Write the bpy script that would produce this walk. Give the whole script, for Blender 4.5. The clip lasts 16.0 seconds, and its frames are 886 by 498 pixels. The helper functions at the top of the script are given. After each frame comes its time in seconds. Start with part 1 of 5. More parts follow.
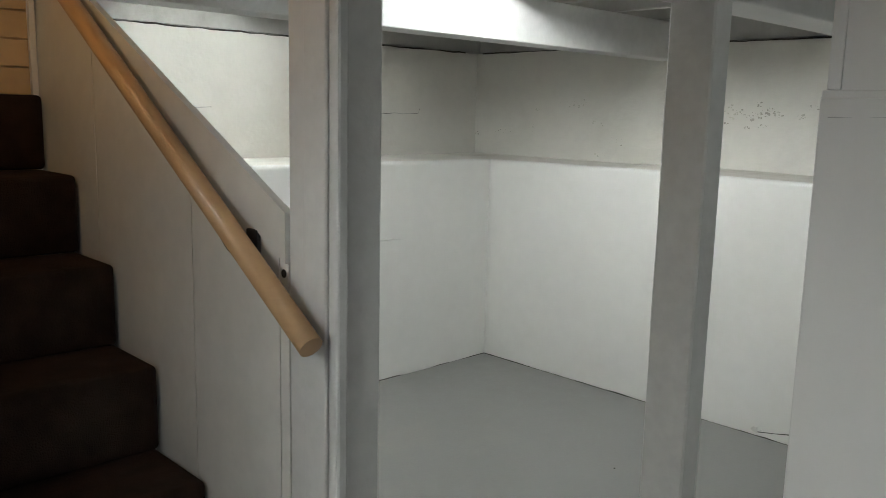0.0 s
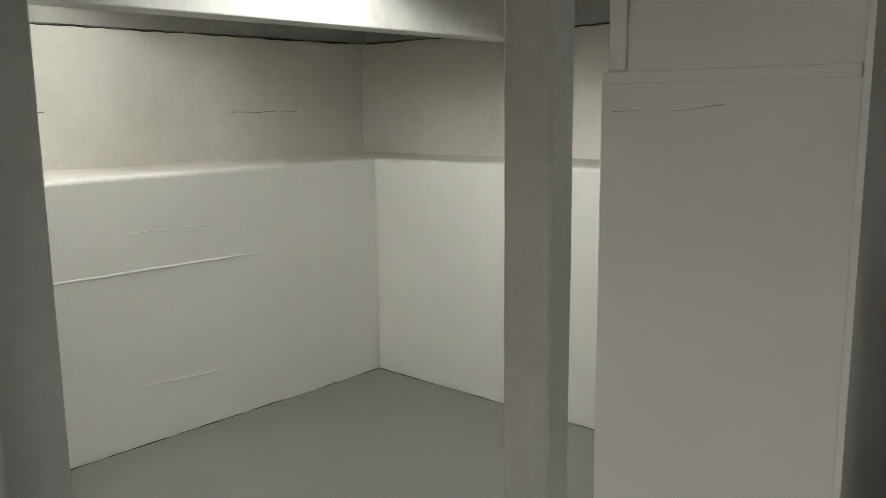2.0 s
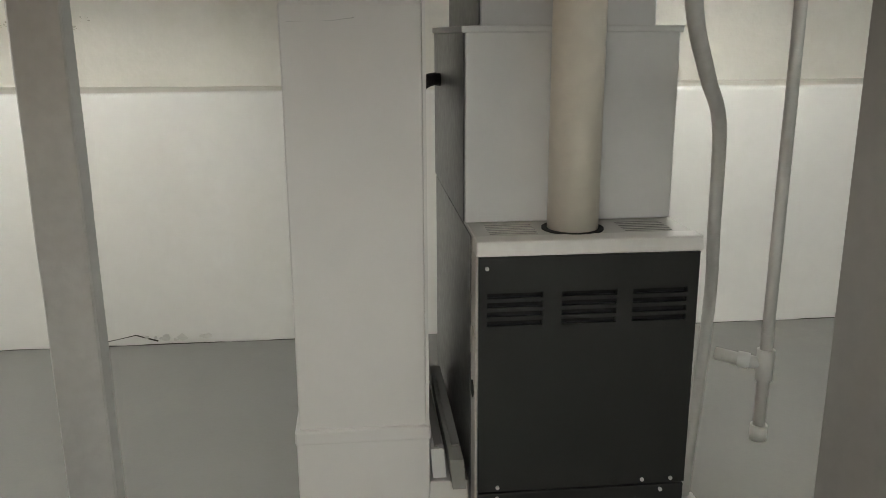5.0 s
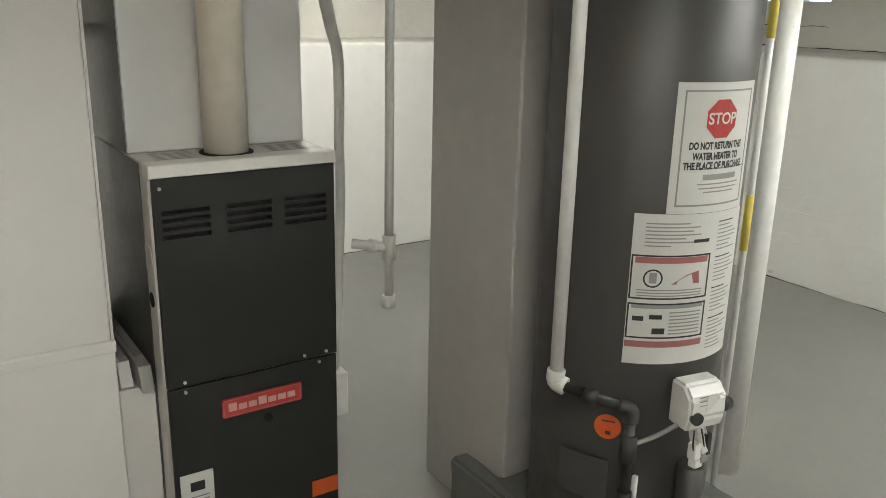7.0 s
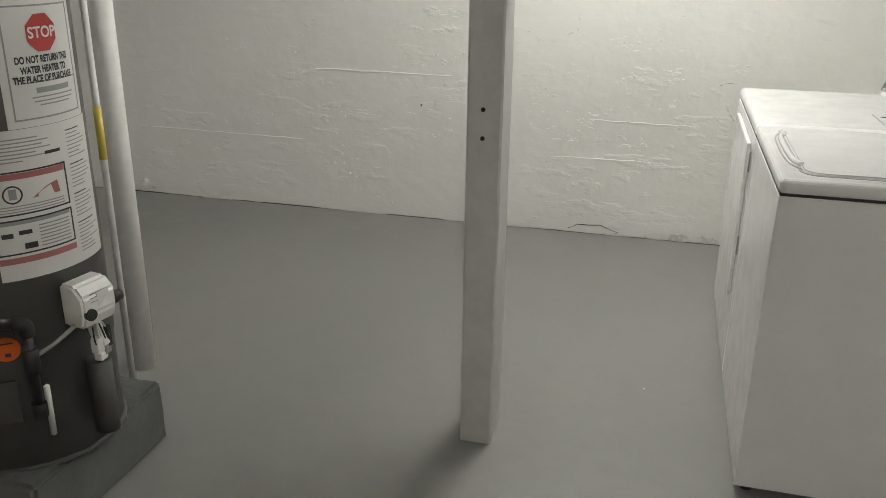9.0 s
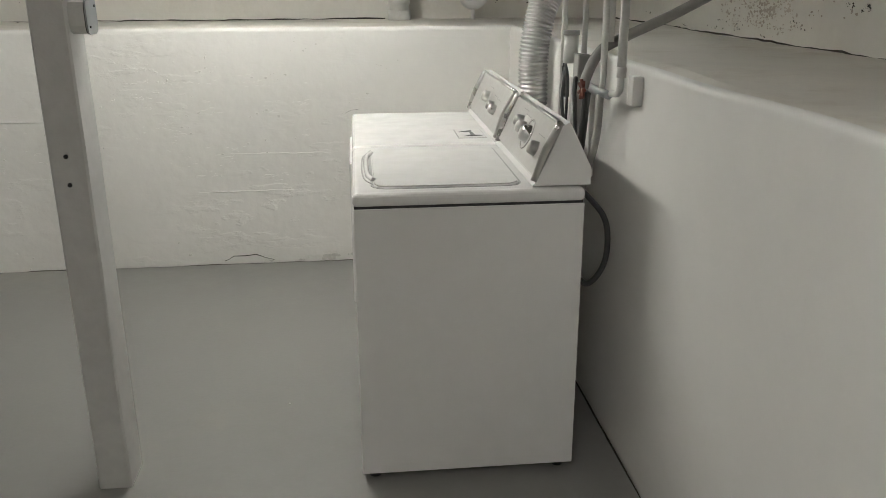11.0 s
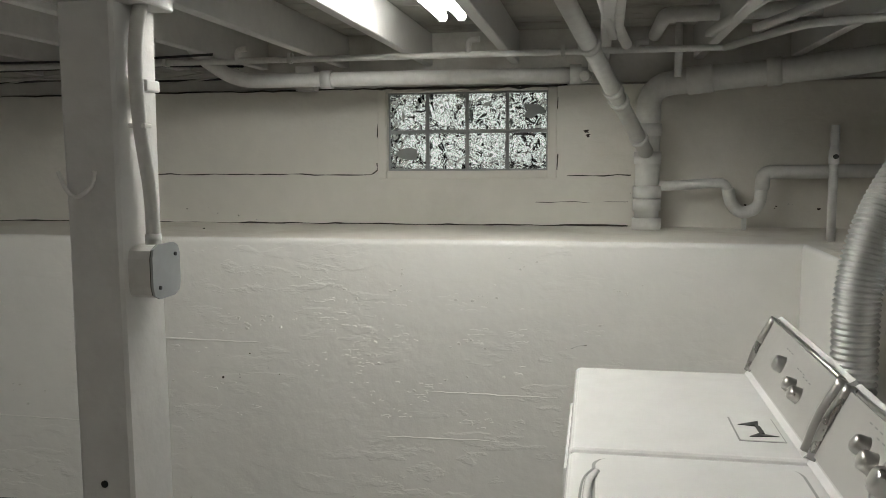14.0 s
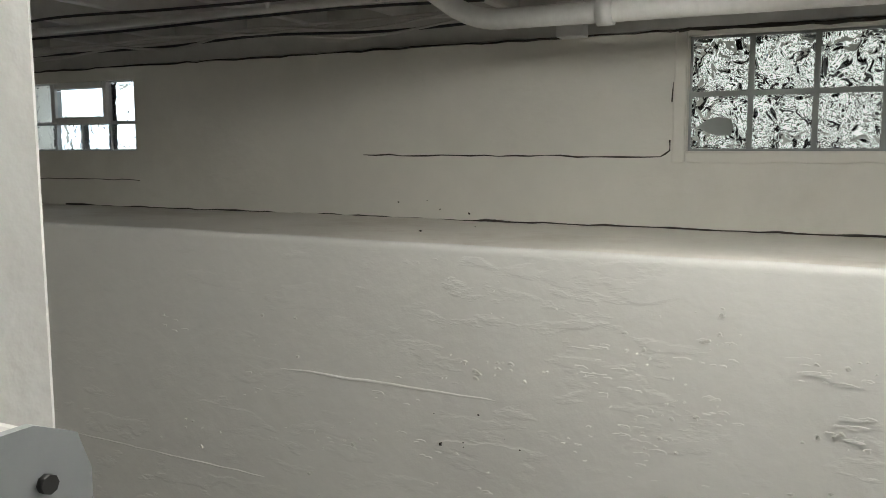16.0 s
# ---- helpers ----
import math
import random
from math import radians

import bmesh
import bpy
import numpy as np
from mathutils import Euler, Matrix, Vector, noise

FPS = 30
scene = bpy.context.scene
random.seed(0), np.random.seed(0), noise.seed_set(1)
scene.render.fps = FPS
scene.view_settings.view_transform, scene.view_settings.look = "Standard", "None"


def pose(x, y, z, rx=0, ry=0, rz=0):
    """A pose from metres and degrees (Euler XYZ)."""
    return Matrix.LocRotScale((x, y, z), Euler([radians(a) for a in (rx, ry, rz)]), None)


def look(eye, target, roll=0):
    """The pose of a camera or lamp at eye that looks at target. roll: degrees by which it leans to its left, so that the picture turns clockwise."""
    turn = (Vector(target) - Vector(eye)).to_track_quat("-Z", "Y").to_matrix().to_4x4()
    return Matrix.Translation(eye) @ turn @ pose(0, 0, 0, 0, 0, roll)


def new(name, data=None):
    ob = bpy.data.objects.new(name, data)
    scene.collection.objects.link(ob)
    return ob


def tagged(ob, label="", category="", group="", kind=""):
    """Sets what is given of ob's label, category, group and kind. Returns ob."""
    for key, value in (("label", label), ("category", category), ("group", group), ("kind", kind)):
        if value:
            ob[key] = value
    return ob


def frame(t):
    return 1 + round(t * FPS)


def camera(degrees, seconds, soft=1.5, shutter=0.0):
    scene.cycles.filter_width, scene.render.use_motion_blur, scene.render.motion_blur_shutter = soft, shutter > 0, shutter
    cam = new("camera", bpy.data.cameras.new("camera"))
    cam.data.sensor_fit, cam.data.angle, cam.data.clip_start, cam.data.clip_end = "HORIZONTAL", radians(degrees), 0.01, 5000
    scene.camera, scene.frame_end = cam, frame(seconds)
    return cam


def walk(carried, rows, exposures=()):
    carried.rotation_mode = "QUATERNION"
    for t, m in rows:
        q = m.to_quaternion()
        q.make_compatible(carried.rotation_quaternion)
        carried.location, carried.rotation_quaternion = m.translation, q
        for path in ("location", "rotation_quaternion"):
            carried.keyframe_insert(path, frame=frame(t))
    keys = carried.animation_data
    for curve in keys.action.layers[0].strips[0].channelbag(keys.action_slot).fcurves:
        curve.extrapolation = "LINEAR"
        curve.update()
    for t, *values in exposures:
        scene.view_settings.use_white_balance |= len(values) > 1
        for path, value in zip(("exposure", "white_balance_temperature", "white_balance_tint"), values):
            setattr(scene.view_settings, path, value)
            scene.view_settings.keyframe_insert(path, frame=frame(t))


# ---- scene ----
cam = camera(56.2, 16.0, soft=0.5)
PATH = [
    (0, (0.09, 0.284, 1.559), (1.462, 1.703, 1.236), 1.3),
    (0.5, (0.272, 0.244, 1.572), (1.657, 1.65, 1.25), 0.7),
    (1, (0.409, 0.214, 1.576), (1.815, 1.598, 1.251), 0.4),
    (1.5, (0.523, 0.264, 1.574), (1.958, 1.617, 1.242), 0.1),
    (2, (0.625, 0.346, 1.573), (2.091, 1.664, 1.234), -0.6),
    (2.5, (0.612, 0.418, 1.532), (2.171, 1.595, 1.104), -0.4),
    (3, (0.486, 0.448, 1.548), (2.227, 1.322, 1.097), 1.1),
    (3.5, (0.34, 0.529, 1.544), (2.184, 1.151, 1.084), -0.1),
    (4, (0.226, 0.667, 1.528), (2.16, 0.857, 1.054), 1.2),
    (4.5, (0.059, 0.709, 1.532), (2.0, 0.726, 1.049), -0.3),
    (5, (-0.163, 0.675, 1.542), (1.764, 0.484, 1.041), -0.3),
    (5.2, (-0.219, 0.674, 1.558), (1.689, 0.359, 1.049), 0.1),
    (7.3, (-0.502, 0.939, 1.505), (1.039, -0.194, 0.92), 1.0),
    (7.5, (-0.536, 0.948, 1.504), (0.964, -0.231, 0.904), 0.8),
    (8, (-0.58, 0.967, 1.484), (0.597, -0.517, 0.841), 1.1),
    (8.3, (-0.579, 0.99, 1.483), (0.372, -0.639, 0.818), 1.4),
    (8.4, (-0.576, 1.011, 1.478), (0.266, -0.678, 0.816), 1.5),
    (8.5, (-0.599, 1.008, 1.477), (0.167, -0.713, 0.804), 1.3),
    (8.7, (-0.617, 1.019, 1.48), (-0.007, -0.759, 0.796), 1.2),
    (9, (-0.683, 1.049, 1.484), (-0.207, -0.766, 0.792), 0.7),
    (9.4, (-0.81, 1.114, 1.468), (-0.493, -0.734, 0.773), 0.5),
    (9.5, (-0.848, 1.128, 1.474), (-0.58, -0.724, 0.77), 0.3),
    (10, (-0.967, 1.18, 1.482), (-0.976, -0.686, 0.763), -0.6),
    (10.2, (-0.992, 1.191, 1.489), (-1.084, -0.672, 0.768), -0.7),
    (12.3, (-1.02, 0.953, 1.602), (-1.249, -1.007, 1.279), -0.6),
    (12.5, (-1.005, 0.852, 1.614), (-1.208, -1.115, 1.315), -0.6),
    (13, (-1.019, 0.618, 1.602), (-1.141, -1.358, 1.321), -0.1),
    (13.5, (-1.1, 0.356, 1.633), (-0.993, -1.629, 1.413), 0.1),
    (14, (-1.045, 0.099, 1.616), (-0.684, -1.856, 1.402), -0.3),
    (14.5, (-0.907, -0.2, 1.625), (-0.427, -2.131, 1.42), 0.1),
    (15, (-0.887, -0.5, 1.603), (-0.224, -2.375, 1.388), -0.1),
    (15.5, (-0.81, -0.781, 1.607), (0.093, -2.55, 1.37), -0.4),
    (16, (-0.556, -1.072, 1.566), (0.344, -2.842, 1.329), -0.1),
]
EXPOSURES = [(0, 0.1, 5960, 8), (1, -0.05, 6150, 8), (2, -0.1, 6400, 9), (3, -0.08, 6500, 10), (4, 0.02, 6500, 11), (5, 0.24, 6450, 10), (7.5, 0.6, 6500, 9), (8.5, 0.02, 6500, 11), (9.5, -0.13, 6450, 12), (10, -0.16, 6500, 12), (12.5, -0.48, 6500, 11), (13.5, -0.62, 6500, 11), (14.5, -0.68, 6500, 11), (15, -1.02, 6500, 11), (15.5, -1.05, 6500, 10), (16, -0.58, 6500, 11)]
walk(cam, [(t, look(eye, target, roll)) for t, eye, target, roll in PATH], EXPOSURES)


# ---- world and light ----
world = bpy.data.worlds.new("world")
scene.world = world
world.use_nodes = True
_sky = world.node_tree.nodes.new("ShaderNodeTexSky")
_sky.sky_type, _sky.sun_disc, _sky.sun_elevation, _sky.sun_rotation = "NISHITA", False, radians(40), radians(200)
_bg = world.node_tree.nodes["Background"]
_bg.inputs["Strength"].default_value = 0.06
world.node_tree.links.new(_sky.outputs[0], _bg.inputs[0])
TUBE = 94.0
DAY = 1.8

# ---- material kit ----
def mat(name, base, rough=0.6, metal=0.0, var=0.12, scale=6.0, bump=0.0, bscale=40.0, stain=None, stain_amt=0.0, stain_scale=2.0, emit=0.0, coat=0.0, fine=0.06, ridge=0.0):
    m = bpy.data.materials.new(name)
    m.use_nodes = True
    nt = m.node_tree
    N, L = nt.nodes, nt.links
    b = N["Principled BSDF"]
    b.inputs["Roughness"].default_value, b.inputs["Metallic"].default_value = rough, metal
    b.inputs["Coat Weight"].default_value = coat
    if emit:
        b.inputs["Emission Color"].default_value = (*base, 1)
        b.inputs["Emission Strength"].default_value = emit
    co = N.new("ShaderNodeTexCoord").outputs["Object"]
    n1, n2 = N.new("ShaderNodeTexNoise"), N.new("ShaderNodeTexNoise")
    for n, sc, d in ((n1, scale * 0.35, 4), (n2, scale * 6, 6)):
        n.inputs["Scale"].default_value, n.inputs["Detail"].default_value = sc, d
        L.new(co, n.inputs["Vector"])
    def mix(kind, fac, a, c):
        x = N.new("ShaderNodeMix")
        x.data_type, x.blend_type = "RGBA", kind
        for sock, v in ((x.inputs[0], fac), (x.inputs[6], a), (x.inputs[7], c)):
            if hasattr(v, "is_linked"):
                L.new(v, sock)
            else:
                sock.default_value = v
        return x.outputs[2]
    def ramp(src, lo, hi, a, c):
        r = N.new("ShaderNodeMapRange")
        r.inputs[1].default_value, r.inputs[2].default_value, r.inputs[3].default_value, r.inputs[4].default_value = lo, hi, a, c
        L.new(src, r.inputs[0])
        return r.outputs[0]
    dark = (*[c * (1 - var * 2) for c in base], 1)
    light = (*[min(1, c * (1 + var * 0.6)) for c in base], 1)
    c = mix("MIX", ramp(n1.outputs[0], 0.3, 0.7, 0, 1), dark, light)
    c = mix("MULTIPLY", fine * 4, c, mix("MIX", ramp(n2.outputs[0], 0.35, 0.65, 0, 1), (0.7, 0.7, 0.7, 1), (1, 1, 1, 1)))
    if stain:
        n3 = N.new("ShaderNodeTexNoise")
        n3.inputs["Scale"].default_value, n3.inputs["Detail"].default_value, n3.inputs["Roughness"].default_value = stain_scale, 8, 0.7
        L.new(co, n3.inputs["Vector"])
        c = mix("MIX", ramp(n3.outputs[0], 0.52, 0.72, 0, stain_amt), c, (*stain, 1))
    L.new(c, b.inputs["Base Color"])
    if rough > 0.1:
        L.new(ramp(n2.outputs[0], 0.3, 0.7, rough * 0.85, min(1, rough * 1.15)), b.inputs["Roughness"])
    if bump:
        n4 = N.new("ShaderNodeTexNoise")
        n4.inputs["Scale"].default_value, n4.inputs["Detail"].default_value = bscale, 5
        L.new(co, n4.inputs["Vector"])
        bp = N.new("ShaderNodeBump")
        bp.inputs["Strength"].default_value, bp.inputs["Distance"].default_value = bump, 0.01
        height = n4.outputs[0]
        if ridge:
            mp, n5 = N.new("ShaderNodeMapping"), N.new("ShaderNodeTexNoise")
            mp.inputs["Scale"].default_value = (1, 1, 2.7)
            n5.inputs["Scale"].default_value, n5.inputs["Detail"].default_value, n5.inputs["Roughness"].default_value, n5.inputs["Distortion"].default_value = 5.0, 7, 0.5, 0.15
            n6 = N.new("ShaderNodeTexNoise")
            n6.inputs["Scale"].default_value, n6.inputs["Detail"].default_value = 1.7, 3
            L.new(co, n6.inputs["Vector"])
            L.new(co, mp.inputs[0])
            L.new(mp.outputs[0], n5.inputs["Vector"])
            ad = N.new("ShaderNodeMath")
            ad.operation = "MULTIPLY_ADD"
            L.new(ramp(n5.outputs[0], 0.52, 0.60, 0, 1), ad.inputs[0])
            L.new(ramp(n6.outputs[0], 0.42, 0.60, 0.12 * ridge, ridge), ad.inputs[1])
            L.new(height, ad.inputs[2])
            height = ad.outputs[0]
        L.new(height, bp.inputs["Height"])
        L.new(bp.outputs[0], b.inputs["Normal"])
    return m


M_BENCH = mat("painted_concrete", (0.80, 0.785, 0.75), 0.5, var=0.03, scale=2, bump=0.36, bscale=16, stain=(0.66, 0.62, 0.54), stain_amt=0.22, stain_scale=0.9, fine=0.02, ridge=0.75)
M_BENCH_EVEN = mat("smooth_painted_concrete", (0.80, 0.785, 0.75), 0.5, var=0.03, scale=2, bump=0.12, bscale=9, stain=(0.66, 0.62, 0.54), stain_amt=0.22, stain_scale=0.9, fine=0.02, ridge=0.12)
M_UPPER = mat("painted_foundation", (0.74, 0.715, 0.655), 0.65, var=0.05, scale=2, bump=0.25, bscale=26, stain=(0.50, 0.46, 0.38), stain_amt=0.4, stain_scale=0.8, fine=0.03, ridge=0.25)
M_LEDGE = mat("dusty_ledge", (0.80, 0.765, 0.70), 0.8, var=0.05, scale=5, bump=0.06, bscale=35, fine=0.03, stain=(0.46, 0.38, 0.29), stain_amt=0.4, stain_scale=2.5)
M_FLOOR = mat("grey_floor_paint", (0.238, 0.232, 0.22), 0.42, var=0.05, scale=2, bump=0.06, bscale=60, stain=(0.33, 0.30, 0.24), stain_amt=0.25, stain_scale=1.0)
M_WOOD = mat("painted_timber", (0.63, 0.62, 0.60), 0.5, var=0.06, scale=4, bump=0.25, bscale=25)
M_WOODDK = mat("old_painted_timber", (0.60, 0.585, 0.55), 0.65, var=0.12, scale=4, bump=0.3, bscale=25, stain=(0.2, 0.17, 0.14), stain_amt=0.5, stain_scale=3)
M_SUB = mat("subfloor_boards", (0.44, 0.42, 0.385), 0.8, var=0.2, scale=4, bump=0.3, bscale=20, stain=(0.1, 0.085, 0.07), stain_amt=0.6, stain_scale=3)
M_PANEL = mat("painted_panel", (0.66, 0.64, 0.60), 0.45, var=0.05, scale=3, bump=0.1, bscale=30)
M_DUCT = mat("painted_sheet_metal", (0.68, 0.66, 0.635), 0.38, var=0.025, scale=1.6, bump=0.05, bscale=9, fine=0.02)
M_GALV = mat("galvanised_sheet", (0.72, 0.71, 0.69), 0.42, 0.1, var=0.035, scale=2.5, fine=0.03)
M_RIM = mat("pale_cabinet_rim", (0.74, 0.72, 0.68), 0.35, var=0.04, scale=5)
# dark base colour stands in for the shade on furnace and plenum sides
M_SHADESIDE = mat("shaded_sheet_side", (0.20, 0.20, 0.195), 0.36, 0.6, var=0.12, scale=7, stain=(0.22, 0.22, 0.21), stain_amt=0.4, stain_scale=3)
M_JOINT = mat("pale_window_joint", (0.72, 0.74, 0.74), 0.5, var=0.05, bump=0.2)
M_CAB = mat("furnace_cabinet", (0.60, 0.58, 0.54), 0.4, var=0.05, scale=4)
M_CHAR = mat("charcoal_enamel", (0.014, 0.0145, 0.0135), 0.38, var=0.12, scale=6, bump=0.05, bscale=120)
M_BLACK = mat("black_void", (0.006, 0.006, 0.006), 0.8, var=0.05)
M_WH = mat("grey_tank_enamel", (0.070, 0.067, 0.063), 0.45, 0.0, var=0.08, scale=3)
M_PAD = mat("grey_painted_pad", (0.115, 0.118, 0.11), 0.55, var=0.12, scale=6, bump=0.35, bscale=30)
M_CHIM = mat("painted_chimney", (0.50, 0.475, 0.45), 0.6, var=0.06, scale=3, bump=0.2, bscale=20)
M_WHITE = mat("white_appliance_enamel", (0.80, 0.79, 0.775), 0.22, var=0.02, scale=2, coat=0.2, fine=0.02)
M_CONSOLE = mat("console_panel", (0.43, 0.42, 0.40), 0.34, 0.25, var=0.03, fine=0.02)
M_CHROME = mat("satin_chrome", (0.50, 0.49, 0.47), 0.3, 1.0, var=0.02, scale=2, fine=0.01)
M_FOIL = mat("foil_duct", (0.60, 0.60, 0.59), 0.36, 1.0, var=0.03, scale=5, fine=0.02)
M_PIPE = mat("painted_pipe", (0.66, 0.65, 0.62), 0.42, var=0.07, scale=6, stain=(0.35, 0.3, 0.25), stain_amt=0.3, stain_scale=6)
M_PVC = mat("white_pvc", (0.78, 0.77, 0.74), 0.35, var=0.04, scale=5)
M_CREAM = mat("cream_pvc", (0.82, 0.76, 0.65), 0.35, var=0.05, scale=4)
M_IRON = mat("black_iron", (0.035, 0.034, 0.033), 0.5, 0.3, var=0.2, scale=12)
M_GREYPL = mat("grey_plastic", (0.30, 0.295, 0.28), 0.5, var=0.06)
M_RUBBER = mat("grey_hose", (0.33, 0.32, 0.30), 0.5, var=0.08)
M_DKHOSE = mat("dark_hose", (0.05, 0.05, 0.05), 0.5, var=0.1)
M_CARPET = mat("brown_carpet", (0.034, 0.020, 0.014), 0.95, var=0.25, scale=30, bump=0.8, bscale=260)
M_CARPET.node_tree.nodes["Principled BSDF"].inputs["Specular IOR Level"].default_value = 0.12
M_OAK = mat("varnished_wood", (0.56, 0.34, 0.16), 0.35, var=0.16, scale=5, coat=0.3)
M_SIDING = mat("yellowed_siding", (0.52, 0.36, 0.19), 0.5, var=0.08, scale=4, bump=0.1)
M_PAPER = mat("label_paper", (0.66, 0.65, 0.62), 0.45, var=0.03, fine=0.02)
M_INK = mat("label_ink", (0.03, 0.03, 0.03), 0.6, var=0.05)
M_GREYINK = mat("grey_ink", (0.30, 0.30, 0.29), 0.6, var=0.05)
M_RED = mat("red_ink", (0.45, 0.04, 0.035), 0.5, var=0.05)
M_PINK = mat("faded_red_ink", (0.40, 0.14, 0.13), 0.5, var=0.05)
M_PINKLETTER = mat("pale_pink_ink", (0.60, 0.36, 0.34), 0.5, var=0.03)
M_ORANGE = mat("orange_sticker", (0.70, 0.12, 0.02), 0.5, var=0.05)
M_YELLOW = mat("yellow_tape", (0.70, 0.55, 0.10), 0.5, var=0.08)
M_CRACK = mat("dark_crack", (0.06, 0.05, 0.04), 0.9, var=0.3)
M_CHIP = mat("flaking_paint", (0.72, 0.70, 0.66), 0.7, var=0.1, bump=0.4)
M_MOULD = mat("mildew_stain", (0.57, 0.55, 0.47), 0.9, var=0.2, scale=30)
M_PEEL = mat("bare_brown_plaster", (0.55, 0.49, 0.41), 0.9, var=0.2, scale=20)
M_MORTAR = mat("block_mortar", (0.33, 0.35, 0.34), 0.7, var=0.15, bump=0.3)
M_TUBE = mat("fluorescent_tube", (0.975, 0.98, 0.915), 0.4, var=0.0, emit=TUBE, fine=0.0)
# same tube at lower strengths, set to balance the brightness
M_TUBE_WEAK = mat("weaker_fluorescent_tube", (0.975, 0.975, 0.91), 0.4, var=0.0, emit=TUBE * 0.62, fine=0.0)
M_TUBE_WALK = mat("walkway_fluorescent_tube", (0.975, 0.975, 0.91), 0.4, var=0.0, emit=TUBE * 0.62, fine=0.0)
M_TUBE_DIM = mat("dim_fluorescent_tube", (0.975, 0.975, 0.91), 0.4, var=0.0, emit=TUBE * 0.40, fine=0.0)
M_BULB = mat("warm_bulb", (1.0, 0.62, 0.28), 0.4, var=0.0, emit=80.0, fine=0.0)
M_WIRE = mat("white_cable", (0.55, 0.53, 0.50), 0.5, var=0.1)
M_COPPER = mat("red_valve_handle", (0.24, 0.075, 0.055), 0.45, 0.3, var=0.3, scale=20)
M_COVER = mat("grey_cover", (0.40, 0.42, 0.43), 0.45, 0.3, var=0.1, scale=12)
M_FILTER = mat("filter_card", (0.30, 0.29, 0.27), 0.6, var=0.1)


def glass_material(name, wave):
    m = bpy.data.materials.new(name)
    m.use_nodes = True
    N, L = m.node_tree.nodes, m.node_tree.links
    b = N["Principled BSDF"]
    b.inputs["Base Color"].default_value = (0.86, 0.93, 0.92, 1)
    b.inputs["Transmission Weight"].default_value = 1.0
    b.inputs["Roughness"].default_value, b.inputs["IOR"].default_value = 0.03, 1.45
    co = N.new("ShaderNodeTexCoord").outputs["Object"]
    n = N.new("ShaderNodeTexNoise")
    n.inputs["Scale"].default_value, n.inputs["Detail"].default_value, n.inputs["Distortion"].default_value = 13, 1.0, 1.2
    L.new(co, n.inputs["Vector"])
    bp = N.new("ShaderNodeBump")
    bp.inputs["Strength"].default_value, bp.inputs["Distance"].default_value = 1.0, wave
    L.new(n.outputs[0], bp.inputs["Height"])
    L.new(bp.outputs[0], b.inputs["Normal"])
    return m


M_GLASS = glass_material("wavy_glass", 0.065)
M_GLASS_SOFT = glass_material("bright_wavy_glass", 0.009)
M_GLASS_CLEAR = glass_material("clear_glass", 0.0005)


def glow_material(name, lo, hi, scale, strength):
    m = bpy.data.materials.new(name)
    m.use_nodes = True
    N, L = m.node_tree.nodes, m.node_tree.links
    N.remove(N["Principled BSDF"])
    e = N.new("ShaderNodeEmission")
    n = N.new("ShaderNodeTexNoise")
    n.inputs["Scale"].default_value, n.inputs["Detail"].default_value = scale, 3
    L.new(N.new("ShaderNodeTexCoord").outputs["Object"], n.inputs["Vector"])
    r = N.new("ShaderNodeValToRGB")
    r.color_ramp.elements[0].position, r.color_ramp.elements[1].position = 0.42, 0.58
    r.color_ramp.elements[0].color, r.color_ramp.elements[1].color = (*lo, 1), (*hi, 1)
    L.new(n.outputs[0], r.inputs[0])
    L.new(r.outputs[0], e.inputs["Color"])
    e.inputs["Strength"].default_value = strength
    L.new(e.outputs[0], N["Material Output"].inputs[0])
    return m


# ---- mesh kit ----
ORIGIN = {}
V = Vector


def box(bm, x0, x1, y0, y1, z0, z1, bev=0.0, seg=2):
    r = bmesh.ops.create_cube(bm, size=1.0)
    vs = r["verts"]
    bmesh.ops.transform(bm, verts=vs, matrix=Matrix.Translation(((x0 + x1) / 2, (y0 + y1) / 2, (z0 + z1) / 2)) @ Matrix.Diagonal((x1 - x0, y1 - y0, z1 - z0, 1)))
    if bev:
        es = list({e for v in vs for e in v.link_edges})
        bmesh.ops.bevel(bm, geom=es, offset=bev, segments=seg, affect="EDGES", profile=0.5)
    return bm


def nbox(*a, **k):
    return box(bmesh.new(), *a, **k)


def smooth_path(pts, n=8):
    pts = [V(p) for p in pts]
    if len(pts) < 3 or n <= 1:
        return pts
    q = [pts[0] * 2 - pts[1]] + pts + [pts[-1] * 2 - pts[-2]]
    out = []
    for i in range(1, len(q) - 2):
        a, b, c, d = q[i - 1:i + 3]
        for k in range(n):
            t = k / n
            out.append(0.5 * ((2 * b) + (c - a) * t + (2 * a - 5 * b + 4 * c - d) * t * t + (3 * b - a - 3 * c + d) * t ** 3))
    out.append(pts[-1])
    return out


def tube(bm, pts, r, seg=12, n=1, wave=None):
    """A round tube along pts; r is a radius or a function of the fraction along it."""
    P = smooth_path(pts, n)
    rings, up = [], None
    for i, p in enumerate(P):
        d = (P[min(i + 1, len(P) - 1)] - P[max(i - 1, 0)]).normalized()
        if up is None:
            up = d.orthogonal().normalized()
        up = (up - d * up.dot(d)).normalized()
        s = d.cross(up)
        rr = r(i / max(1, len(P) - 1)) if callable(r) else r
        rings.append([bm.verts.new(p + (up * math.cos(a) + s * math.sin(a)) * rr) for a in (2 * math.pi * k / seg for k in range(seg))])
    for a, b in zip(rings, rings[1:]):
        for k in range(seg):
            f = bm.faces.new((a[k], a[(k + 1) % seg], b[(k + 1) % seg], b[k]))
            f.smooth = True
    bm.faces.new(rings[0][::-1])
    bm.faces.new(rings[-1])
    return bm


